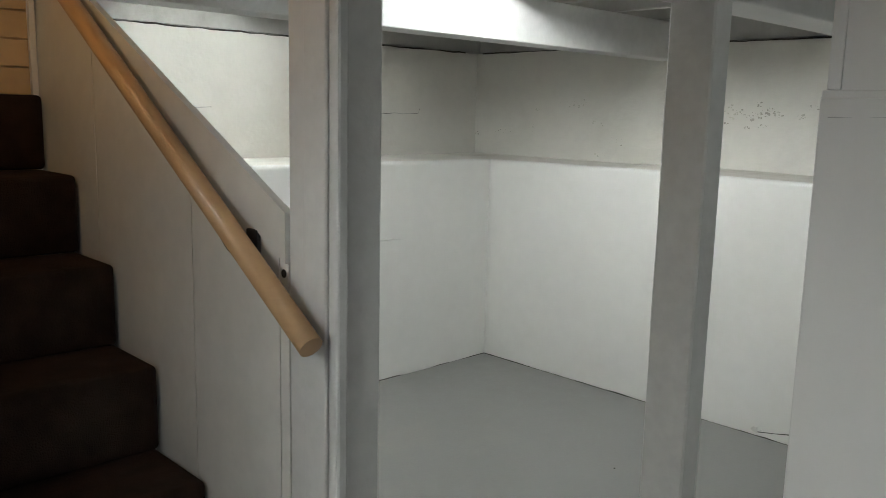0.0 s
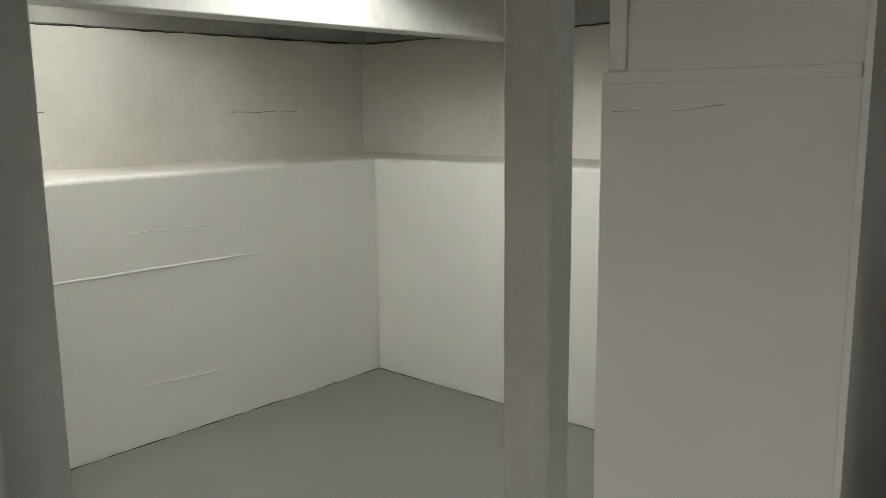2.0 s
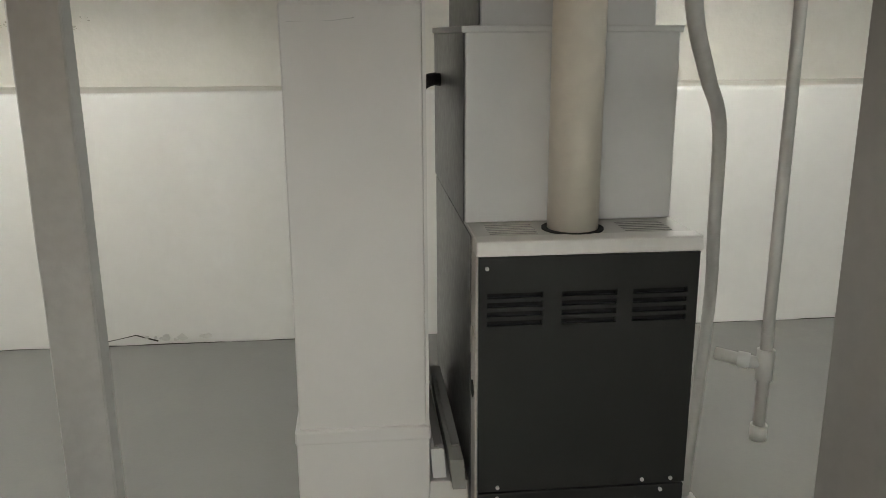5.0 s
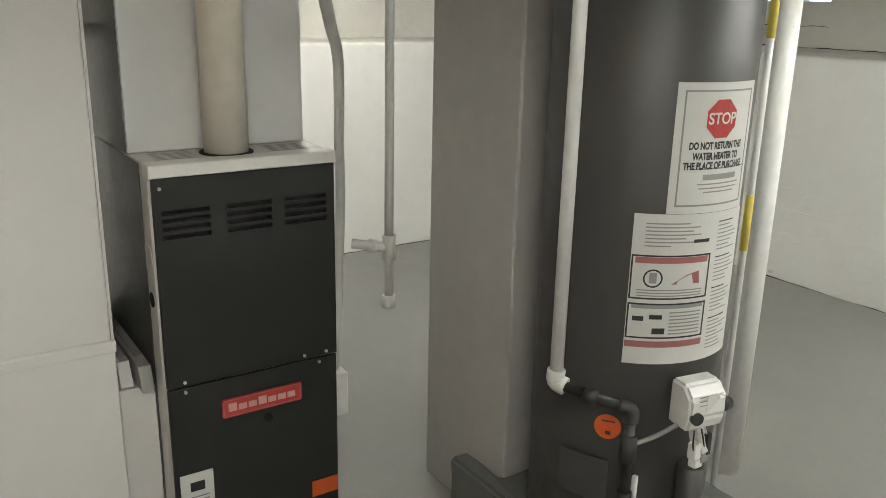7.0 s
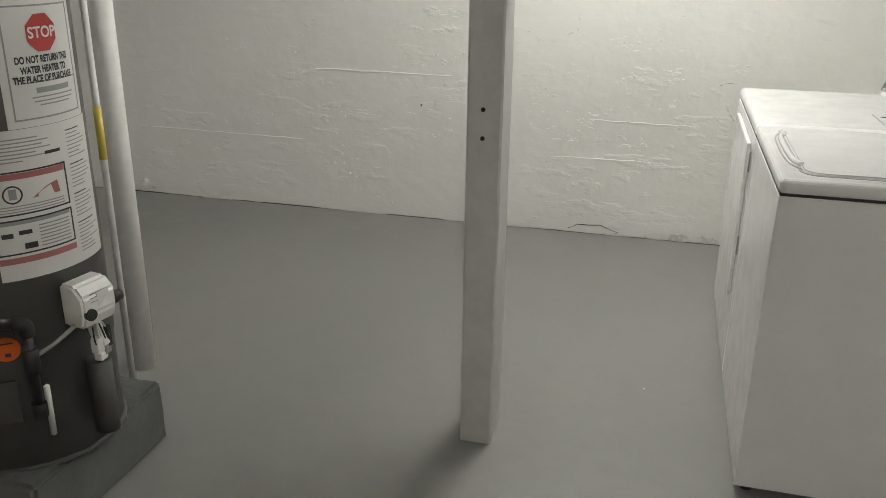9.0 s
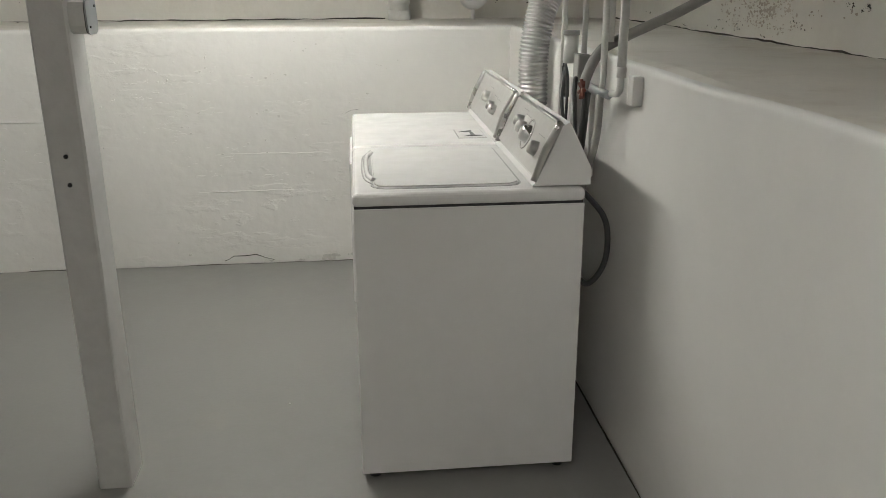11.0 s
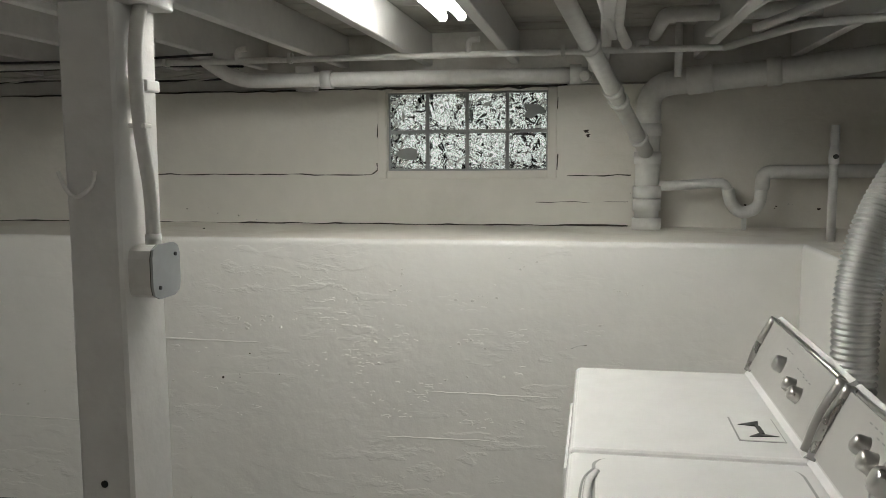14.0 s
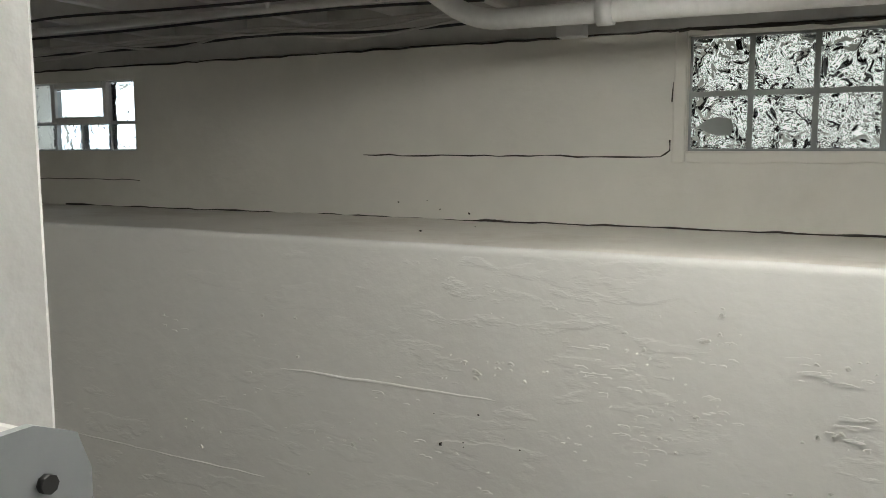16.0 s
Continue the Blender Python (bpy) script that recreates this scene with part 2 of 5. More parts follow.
def elbowed(pts, rad=0.05, k=5):
    """Straight runs joined by round bends."""
    pts = [V(p) for p in pts]
    out = [pts[0]]
    for a, b, c in zip(pts, pts[1:], pts[2:]):
        u, w = (a - b).normalized(), (c - b).normalized()
        r = min(rad, (a - b).length * 0.45, (c - b).length * 0.45)
        p, q = b + u * r, b + w * r
        out += [(p * (1 - t) ** 2 + b * 2 * t * (1 - t) + q * t * t) for t in (i / k for i in range(k + 1))]
    return out + [pts[-1]]


def pipe(pts, r, rad=0.06, seg=12):
    return tube(bmesh.new(), elbowed(pts, rad), r, seg)


def prism(bm, poly, axis, a, b):
    """Extrude a polygon of (u, v) along x, y or z from a to b."""
    put = {"x": lambda u, v, w: (w, u, v), "y": lambda u, v, w: (u, w, v), "z": lambda u, v, w: (u, v, w)}[axis]
    A = [bm.verts.new(put(u, v, a)) for u, v in poly]
    B = [bm.verts.new(put(u, v, b)) for u, v in poly]
    n = len(poly)
    bm.faces.new(A)
    bm.faces.new(B[::-1])
    for i in range(n):
        bm.faces.new((A[i], B[i], B[(i + 1) % n], A[(i + 1) % n]))
    bmesh.ops.recalc_face_normals(bm, faces=bm.faces)
    return bm


def put_mesh(name, bm, material, origin=V((0, 0, 0)), soft=False):
    me = bpy.data.meshes.new(name)
    bmesh.ops.recalc_face_normals(bm, faces=bm.faces)
    bm.transform(Matrix.Translation(-origin))
    bm.to_mesh(me)
    bm.free()
    me.materials.append(material)
    if soft:
        for p in me.polygons:
            p.use_smooth = True
    return me


def thing(name, at, label, category, group="", kind=""):
    e = new(name)
    e.location = at
    e.empty_display_size = 0.05
    ORIGIN[e] = V(at)
    return tagged(e, label, category, group, kind)


def part(name, bm, material, parent, label="", soft=False):
    o = ORIGIN[parent]
    ob = new(name, put_mesh(name, bm, material, o, soft))
    ob.parent = parent
    ORIGIN[ob] = o
    return tagged(ob, label)


def single(name, bm, material, label, category, kind="", group="", soft=False):
    vs = [v.co for v in bm.verts]
    at = V((sum(v.x for v in vs) / len(vs), sum(v.y for v in vs) / len(vs), min(v.z for v in vs)))
    ob = new(name, put_mesh(name, bm, material, at, soft))
    ob.location = at
    ORIGIN[ob] = at
    return tagged(ob, label, category, group, kind)


def text_mesh(s, size, bold=0.0):
    cu = bpy.data.curves.new("writing", "FONT")
    cu.offset = bold
    cu.body, cu.size, cu.align_x, cu.align_y = s, size, "CENTER", "CENTER"
    ob = bpy.data.objects.new("writing", cu)
    scene.collection.objects.link(ob)
    me = bpy.data.meshes.new_from_object(ob.evaluated_get(bpy.context.evaluated_depsgraph_get()))
    bm = bmesh.new()
    bm.from_mesh(me)
    bpy.data.objects.remove(ob)
    bpy.data.meshes.remove(me)
    bpy.data.curves.remove(cu)
    return bm


# ---- plan ----
XW, XE, YS, YN = -1.835, 3.985, -3.315, 3.90          # faces of the low bench walls
UW, UE, US, UN = -2.58, 4.42, -4.075, 4.458           # faces of the foundation above the bench
LEDGE, SILL, JOIST, DECK = 1.28, 1.975, 2.09, 2.27


# ---- structure ----
def bench_wall(name, a, b, inward, depth, label, paint=None):
    """A waist-high concrete bench from a to b with a soft lip, uneven face and a ledge behind it; inward: unit vector into the room."""
    a, b, w = V((*a, 0)), V((*b, 0)), V((*inward, 0))
    run = (b - a).length
    along = (b - a).normalized()
    prof = [(0.0, z) for z in np.linspace(-0.03, LEDGE - 0.026, 30)]
    prof += [(0.0, LEDGE - 0.018), (-0.003, LEDGE - 0.009), (-0.008, LEDGE - 0.003), (-0.017, LEDGE)]
    front = len(prof)
    prof += [(-d, LEDGE + 0.004) for d in np.linspace(0.045, depth, 9)]
    cols = int(run / 0.05) + 1
    bm = bmesh.new()
    rows = []
    for i in range(cols):
        p = a + along * (run * i / (cols - 1))
        row = []
        for k, (d, z) in enumerate(prof):
            q = p + w * d + V((0, 0, z))
            n = noise.noise(q * 1.3) * 0.006 + noise.noise(V((q.x * 3, q.y * 3, q.z * 9))) * 0.0028 + noise.noise(q * 17) * 0.0012
            lip = noise.noise(p * 2.1 + V((3, 1, 7))) * 0.007 if k >= front - 4 else 0
            q += (w * n if k < front else V((0, 0, n))) + V((0, 0, lip))
            row.append(bm.verts.new(q))
        for d, z in ((depth, -0.03),):
            row.append(bm.verts.new(p - w * d + V((0, 0, z))))
        rows.append(row)
    n = len(rows[0])
    for r, s in zip(rows, rows[1:]):
        for k in range(n):
            f = bm.faces.new((r[k], s[k], s[(k + 1) % n], r[(k + 1) % n]))
            f.smooth = k < front - 1
            f.material_index = 1 if front - 1 <= k < n - 1 else 0
    bm.faces.new(rows[0])
    bm.faces.new(rows[-1][::-1])
    ob = single(name, bm, paint or M_BENCH, label, "wall", "structure")
    ob.data.materials.append(M_LEDGE)
    return ob


def slab(u0, u1, z0, z1, holes, put, thick):
    """A wall slab with rectangular holes. put(u, z, d) gives the place d deep behind the face."""
    us = sorted({u0, u1, *[h[0] for h in holes], *[h[1] for h in holes]})
    zs = sorted({z0, z1, *[h[2] for h in holes], *[h[3] for h in holes]})
    solid = lambda u, z: u0 < u < u1 and z0 < z < z1 and not any(h[0] < u < h[1] and h[2] < z < h[3] for h in holes)
    bm = bmesh.new()
    def quad(*p):
        bm.faces.new([bm.verts.new(put(*q)) for q in p])
    for i in range(len(us) - 1):
        for k in range(len(zs) - 1):
            ua, ub, za, zb = us[i], us[i + 1], zs[k], zs[k + 1]
            um, zm = (ua + ub) / 2, (za + zb) / 2
            if not solid(um, zm):
                continue
            for d in (0, thick):
                quad((ua, za, d), (ub, za, d), (ub, zb, d), (ua, zb, d))
            for near, e in ((solid(ua - 1e-3, zm), ((ua, za), (ua, zb))), (solid(ub + 1e-3, zm), ((ub, za), (ub, zb))), (solid(um, za - 1e-3), ((ua, za), (ub, za))), (solid(um, zb + 1e-3), ((ua, zb), (ub, zb)))):
                if not near:
                    (p, q), (r, s) = e
                    quad((p, q, 0), (r, s, 0), (r, s, thick), (p, q, thick))
    bmesh.ops.remove_doubles(bm, verts=bm.verts, dist=1e-4)
    return bm


floor_bm = nbox(UW - 0.3, UE + 0.3, US - 0.3, UN + 0.3, -0.2, 0.0)
single("floor", floor_bm, M_FLOOR, "smooth grey-painted concrete basement floor", "floor", "structure")

bench_wall("wall_south_bench", (XE + 0.4, YS), (XW - 0.7, YS), (0, 1), YS - US + 0.02, "white-painted rough concrete bench wall under the ledge")
bench_wall("wall_west_bench", (XW, YS - 0.02), (XW, 3.3), (1, 0), XW - UW + 0.02, "white-painted concrete bench wall behind the laundry machines", M_BENCH_EVEN)
bench_wall("wall_east_bench", (XE, YN + 0.02), (XE, YS - 0.02), (-1, 0), UE - XE + 0.02, "white-painted concrete bench wall behind the furnace", M_BENCH_EVEN)
bench_wall("wall_north_bench", (1.1, YN), (XE + 0.4, YN), (0, -1), UN - YN + 0.02, "white-painted concrete bench wall in the empty corner", M_BENCH_EVEN)

WIN_S = (-0.805, 0.015, 1.56, 1.957)
WIN_S2 = (2.675, 3.50, 1.564, 1.915)
WIN_W = (-2.86, -2.08, 1.557, 1.93)
single("wall_south", slab(UW - 0.3, UE + 0.3, 1.2, SILL, [WIN_S, WIN_S2], lambda u, z, d: (u, US - d, z), 0.28), M_UPPER, "dull painted foundation wall with glass block windows", "wall", "structure")
single("wall_west", slab(US, UN, 1.2, SILL, [WIN_W], lambda u, z, d: (UW - d, u, z), 0.28), M_UPPER, "dull painted foundation wall with peeling patches", "wall", "structure")
single("wall_east", slab(US, UN, 1.2, SILL, [], lambda u, z, d: (UE + d, u, z), 0.28), M_UPPER, "dull painted foundation wall with mildew spots", "wall", "structure")
single("wall_north", slab(UW - 0.3, UE + 0.3, 1.2, SILL, [], lambda u, z, d: (u, UN + d, z), 0.28), M_UPPER, "dull painted foundation wall above the empty corner", "wall", "structure")
# plain wall that closes the space under and beside the stairs
single("wall_stair_west", nbox(-0.10, 0.0, 1.55, UN, 0, DECK), M_PANEL, "plain painted partition beside the stairs", "wall", "structure")
single("wall_closing_north", nbox(XW - 0.02, -0.102, 3.2, 3.3, 0, DECK), M_PANEL, "plain painted closing wall", "wall", "structure")

# sill timbers on the foundation, rim boards and the joisted ceiling
for nm, b4 in (("sill_south", (UW - 0.2, UE + 0.2, US - 0.25, US - 0.03)), ("sill_north", (UW - 0.2, UE + 0.2, UN + 0.03, UN + 0.25)), ("sill_west", (UW - 0.25, UW - 0.03, US, UN)), ("sill_east", (UE + 0.03, UE + 0.25, US, UN))):
    bm = nbox(*b4, SILL + 0.012, DECK - 0.005)
    single(nm, bm, M_WOODDK, "old painted sill timber on the foundation", "sill beam", "structure")

bm = nbox(UW - 0.3, UE + 0.3, US - 0.3, UN + 0.3, DECK, DECK + 0.12)
random.seed(4)
y = US - 0.2
while y < UN + 0.2:
    wd = 0.135
    box(bm, UW - 0.2, UE + 0.2, y, y + wd - 0.006, DECK - 0.018 - random.random() * 0.003, DECK + 0.01)
    y += wd
single("ceiling", bm, M_SUB, "dim board subfloor seen between the joists", "ceiling", "structure")

JX = [-0.22 + 0.44 * k for k in range(-5, 11)]
for x in JX:
    single("ceiling_joist", nbox(x, x + 0.045, US - 0.06, UN + 0.06, JOIST, DECK - 0.022, 0.004, 1), M_WOOD if x < 3 else M_WOODDK, "white-painted timber floor joist overhead", "joist", group="floor joists")

single("beam", nbox(UW - 0.1, 1.02, -1.335, -1.155, 1.923, JOIST - 0.002, 0.006), M_WOOD, "white-painted built-up beam on the post", "beam")
single("beam", nbox(1.3, UE + 0.1, 1.455, 1.63, 1.888, JOIST - 0.002, 0.006), M_WOOD, "white-painted timber beam on the post", "beam")
single("beam", nbox(1.0, UE + 0.1, 2.84, 2.98, 1.885, JOIST - 0.002, 0.006), M_WOOD, "white-painted timber beam under the joists", "beam")


def post(x0, x1, y0, y1, top, label):
    bm = bmesh.new()
    n = 24
    rings = []
    for k in range(n + 1):
        z = top * k / n
        r = 0.006
        ring = []
        for cx, cy, sx, sy in ((x0, y0, 1, 1), (x1, y0, -1, 1), (x1, y1, -1, -1), (x0, y1, 1, -1)):
            j = noise.noise(V((cx * 9, cy * 9, z * 4))) * 0.0025
            pts = [(cx + sx * r, cy + j), (cx + j, cy + sy * r)]
            if sx * sy > 0:
                pts.reverse()
            ring += [bm.verts.new((px, py, z)) for px, py in pts]
        rings.append(ring)
    for a, b in zip(rings, rings[1:]):
        for i in range(8):
            bm.faces.new((a[i], a[(i + 1) % 8], b[(i + 1) % 8], b[i]))
    bm.faces.new(rings[0])
    bm.faces.new(rings[-1])
    return single("support_post", bm, M_WOOD, label, "post")


post(2.266, 2.362, 1.473, 1.618, 1.888, "white-painted square timber post on the grey floor")
P2 = post(-0.265, -0.165, -1.299, -1.162, 1.877, "white-painted timber post with a junction box and hook")


single("packing_block", nbox(-0.30, -0.14, -1.306, -1.158, 1.879, 1.922, 0.004), M_WOOD, "white-painted wooden packing block on the post", "packing block")


# ---- glass block windows ----
def block_window(name, u0, u1, z0, z1, cells, put, label, deep, glass=None, clear=(), thick=0.07, gap=0.006, joint=None):
    """cells: (ua, ub, za, zb) of each glass block; put(u, z, d) as in slab()."""
    c = V(put((u0 + u1) / 2, z0, 0.1))
    w = thing(name, c, label, "window", kind="structure")
    bm = bmesh.new()
    joints = slab(u0, u1, z0, z1, [(a + gap, b - gap, c_ + gap, d_ - gap) for a, b, c_, d_ in cells], lambda u, z, d: put(u, z, d + deep + 0.005), thick - 0.01)
    part("window_frame", joints, joint or M_MORTAR, w, "mortar joints between the blocks")
    for n, (a, b, c_, d_) in enumerate(cells):
        bm = bmesh.new()
        p, q = V(put(a + gap, c_ + gap, deep)), V(put(b - gap, d_ - gap, deep + thick))
        box(bm, min(p.x, q.x), max(p.x, q.x), min(p.y, q.y), max(p.y, q.y), min(p.z, q.z), max(p.z, q.z), 0.008)
        g = part("pane", bm, M_GLASS_CLEAR if n in clear else glass or M_GLASS, w, "clear vent pane" if n in clear else "wavy glass block")
        g.visible_shadow = False
    return w


def even(u0, u1, z0, z1, nu, nz):
    return [(u0 + (u1 - u0) * i / nu, u0 + (u1 - u0) * (i + 1) / nu, z0 + (z1 - z0) * k / nz, z0 + (z1 - z0) * (k + 1) / nz) for k in range(nz) for i in range(nu)]


put_s = lambda u, z, d: (u, US - d, z)
put_w = lambda u, z, d: (UW - d, u, z)
block_window("window_1", *WIN_S, even(*WIN_S, 4, 2), put_s, "wavy glass block window of two rows in the foundation", 0.035, gap=0.009)
u0, u1, z0, z1 = WIN_S2
zm = 1.706
w2 = block_window("window_2", u0, u1, z0, z1, [(u0 + (u1 - u0) * i / 4, u0 + (u1 - u0) * (i + 1) / 4, z0, zm) for i in range(4)] + [(u0, u0 + 0.2, zm, z1), (u1 - 0.2, u1, zm, z1), (u0 + 0.22, u1 - 0.22, zm + 0.025, z1 - 0.025)], put_s, "bright glass block window with a small vent pane", 0.03, M_GLASS_SOFT, (6,), gap=0.007, joint=M_JOINT)
u0, u1, z0, z1 = WIN_S2
for q in ((u0 + 0.205, u0 + 0.235, zm, z1), (u1 - 0.235, u1 - 0.205, zm, z1), (u0 + 0.236, u1 - 0.236, zm, zm + 0.03), (u0 + 0.236, u1 - 0.236, z1 - 0.03, z1)):
    part("vent_frame", nbox(q[0], q[1], US - 0.034, US - 0.012, q[2], q[3], 0.004), M_PVC, w2, "white vent frame")
u0, u1, z0, z1 = WIN_W
zm = 1.737
w3 = block_window("window_3", u0, u1, z0, z1, [(u1 - 0.19 * (i + 1), u1 - 0.19 * i, z0, zm) for i in range(4)] + [(u1 - 0.19 * (i + 1), u1 - 0.19 * i, zm, z1) for i in range(3)], put_w, "bright glass block window with a vent opening", 0.012, M_GLASS_SOFT, thick=0.022, gap=0.0016, joint=M_JOINT)
# plaster lip round the south window
lip = thing("window_surround", ((WIN_S[0] + WIN_S[1]) / 2, US, WIN_S[2]), "rough plaster lip round the glass block window", "window surround", kind="structure")
for q in ((WIN_S[0] - 0.045, WIN_S[0] - 0.002, WIN_S[2] - 0.04, WIN_S[3] + 0.012), (WIN_S[1] + 0.002, WIN_S[1] + 0.045, WIN_S[2] - 0.04, WIN_S[3] + 0.012), (WIN_S[0] - 0.001, WIN_S[1] + 0.001, WIN_S[2] - 0.04, WIN_S[2] - 0.002)):
    bm = nbox(q[0], q[1], US - 0.004, US + 0.009, q[2], q[3], 0.005)
    bmesh.ops.subdivide_edges(bm, edges=[e for e in bm.edges if e.calc_length() > 0.1], cuts=9)
    for v in bm.verts:
        v.co += V((noise.noise(v.co * 23), 0, noise.noise(v.co * 21 + V((4, 0, 0))))) * 0.004
    part("plaster", bm, M_UPPER, lip)
G_S = glow_material("garden_behind_glass", (0.02, 0.022, 0.014), (1.0, 1.0, 0.95), 11, DAY * 1.1)
G_D = glow_material("daylight_behind_glass", (0.75, 0.85, 1.0), (0.95, 1.0, 1.0), 3, DAY * 2.2)
G_B = glow_material("white_daylight", (0.85, 0.92, 1.0), (1.0, 1.0, 1.0), 3, DAY * 4.0)
for nm, bm, m in (("backdrop_garden", nbox(WIN_S[0] - 0.4, WIN_S[1] + 0.4, US - 0.75, US - 0.74, 1.2, 2.4), G_S),
                  ("backdrop_daylight", nbox(WIN_S2[0] - 0.4, WIN_S2[1] + 0.6, US - 0.75, US - 0.74, 1.2, 2.4), G_D),
                  ("backdrop_daylight", nbox(UW - 0.75, UW - 0.74, WIN_W[0] - 1.0, WIN_W[1] + 1.0, 0.7, 2.9), G_B)):
    single(nm, bm, m, "pale daylight outside the window", "backdrop", "structure")


# ---- fluorescent fittings ----
def strip_light(x, y0, y1, z, label, glow=None):
    f = thing("fluorescent_light", (x, (y0 + y1) / 2, z + 0.08), label, "ceiling light", "strip lights")
    part("housing", prism(bmesh.new(), [(x - 0.058, z + 0.022), (x - 0.05, z + 0.066), (x + 0.05, z + 0.066), (x + 0.058, z + 0.022)], "y", y0 - 0.02, y1 + 0.02), M_WHITE, f)
    for yy in (y0 + 0.25, y1 - 0.25):
        part("stem", nbox(x - 0.015, x + 0.015, yy - 0.015, yy + 0.015, z + 0.067, DECK - 0.016), M_WOOD, f)
    for dx in (-0.035, 0.035):
        part("tube", tube(bmesh.new(), [(x + dx, y0, z), (x + dx, y1, z)], 0.017, 14), glow or M_TUBE, f, "glowing fluorescent tube")
        for yy in (y0, y1):
            part("lamp_holder", nbox(x + dx - 0.012, x + dx + 0.012, yy - 0.014, yy + 0.014, z - 0.02, z + 0.03, 0.004), M_WHITE, f)
    return f


strip_light(-0.515, -2.98, -1.42, 2.14, "lit two-tube fluorescent strip light between the joists")
strip_light(2.66, 1.72, 2.78, 2.14, "lit two-tube fluorescent strip light in the joist bay", M_TUBE_WEAK)
# three fittings out of view, added to light north wall, walkway and east wall
strip_light(2.22, 3.05, 4.10, 2.14, "unseen two-tube fluorescent strip light assumed over the empty corner", M_TUBE_DIM)
strip_light(-0.86, 0.45, 1.65, 2.14, "unseen two-tube fluorescent strip light assumed above the walkway", M_TUBE_WALK)
strip_light(3.10, -1.60, -0.40, 2.14, "unseen two-tube fluorescent strip light assumed beyond the furnace", M_TUBE_DIM)
# bulb out of view, added to warm the siding and brighten the stair panel
bulb = thing("bulb_holder", (0.45, 2.35, 2.15), "unseen warm bulb assumed over the stairs", "ceiling light")
part("holder", tube(bmesh.new(), [(0.45, 2.35, DECK - 0.02), (0.45, 2.35, 2.19)], lambda f: 0.05 - 0.025 * f, 16), M_WHITE, bulb)
part("bulb", tube(bmesh.new(), [(0.45, 2.35, 2.19), (0.45, 2.35, 2.17), (0.45, 2.35, 2.14), (0.45, 2.35, 2.11), (0.45, 2.35, 2.10)], lambda f: (0.013, 0.022, 0.030, 0.024, 0.008)[round(f * 4)], 16), M_BULB, bulb, "glowing warm bulb")


# ---- stairs ----
RISE, RUN, NOSE3 = 0.2265, 0.2445, 2.009
stairs = thing("staircase", (0.5, 1.53, 0), "steep stairs covered in dark brown carpet", "stairs", kind="structure")
for k in range(1, 8):
    yk = NOSE3 + (k - 3) * RUN
    z = RISE * k
    back = yk + RUN + 0.03 if k < 7 else 3.05
    bm = nbox(0.002, 0.99, yk, back, z - RISE + 0.001, z, 0.014, 3)
    part("step", bm, M_CARPET, stairs)
# panelled stair side: three boards with grooves between
topz = lambda y: 1.337 + (y - 1.63) * 0.511
side = thing("stair_side_panel", (1.03, 2.4, 0), "white-painted board panelling along the stairs", "panelling", kind="structure")
ys = [1.665, 1.70, 2.07, 2.62, 3.05]
for a, b in zip(ys, ys[1:]):
    bm = bmesh.new()
    prism(bm, [(a + 0.002, 0.0), (b - 0.002, 0.0), (b - 0.002, min(DECK - 0.03, topz(b))), (a + 0.002, topz(a))], "x", 1.0, 1.014)
    part("board", bm, M_PANEL, side)
# capping board that follows the slope
bm = bmesh.new()
prism(bm, [(1.667, topz(1.667) - 0.10), (3.05, topz(3.05) - 0.10), (3.05, topz(3.05) + 0.003), (1.667, topz(1.667) + 0.003)], "x", 0.992, 1.0)
part("trim_board", bm, M_PANEL, side)
part("screw_hole", tube(bmesh.new(), [(0.9925, 1.672, 1.236), (0.9915, 1.672, 1.236)], 0.009, 10), M_BLACK, side)
# newel post with strip mouldings
newel = thing("newel_post", (1.05, 1.58, 0), "white-painted stair end post with corner mouldings", "post", kind="structure")
part("post", nbox(1.0, 1.105, 1.505, 1.665, 0, JOIST - 0.002, 0.006), M_WOOD, newel)
part("moulding", nbox(0.985, 1.012, 1.485, 1.512, 0, JOIST - 0.004, 0.006), M_WOOD, newel)
part("moulding", nbox(0.990, 1.0, 1.53, 1.60, 0, JOIST - 0.004, 0.004), M_WOOD, newel)
rail = thing("handrail", (0.94, 2.1, 1.3), "varnished wooden handrail on dark metal brackets", "handrail")
ra, rb = V((0.935, 1.497, 1.133)), V((0.935, 2.98, 2.078))
bm = bmesh.new()
tube(bm, [ra, rb], 0.024, 16)
part("rail", bm, M_OAK, rail)
for yy in (1.79, 2.70):
    zz = ra.z + (yy - 1.5) * (rb.z - ra.z) / 1.48
    part("bracket", tube(bmesh.new(), [(0.995, yy, zz - 0.035), (0.96, yy + 0.02, zz - 0.052), (0.935, yy + 0.03, zz - 0.008)], 0.007, 8, 5), M_IRON, rail)
    part("bracket_plate", nbox(0.990, 1.0, yy - 0.022, yy + 0.022, zz - 0.058, zz - 0.006, 0.003), M_IRON, rail)
# siding at the head of the stairs
sid = thing("wall_stair_head", (0.5, 3.4, 1.5), "yellowed horizontal board siding at the stair head", "wall", kind="structure")
part("backing", nbox(0.0, 0.985, 3.055, 3.11, 0, DECK - 0.02), M_SIDING, sid)
for k in range(8):
    z = 1.588 + k * 0.084
    bm = bmesh.new()
    prism(bm, [(3.055, z), (3.040, z), (3.047, z + 0.078), (3.055, z + 0.08)], "x", 0.0, 0.985)
    part("board", bm, M_SIDING, sid)
part("corner_trim", nbox(0.972, 0.991, 3.018, 3.038, 1.588, DECK - 0.03, 0.003), M_PANEL, sid)

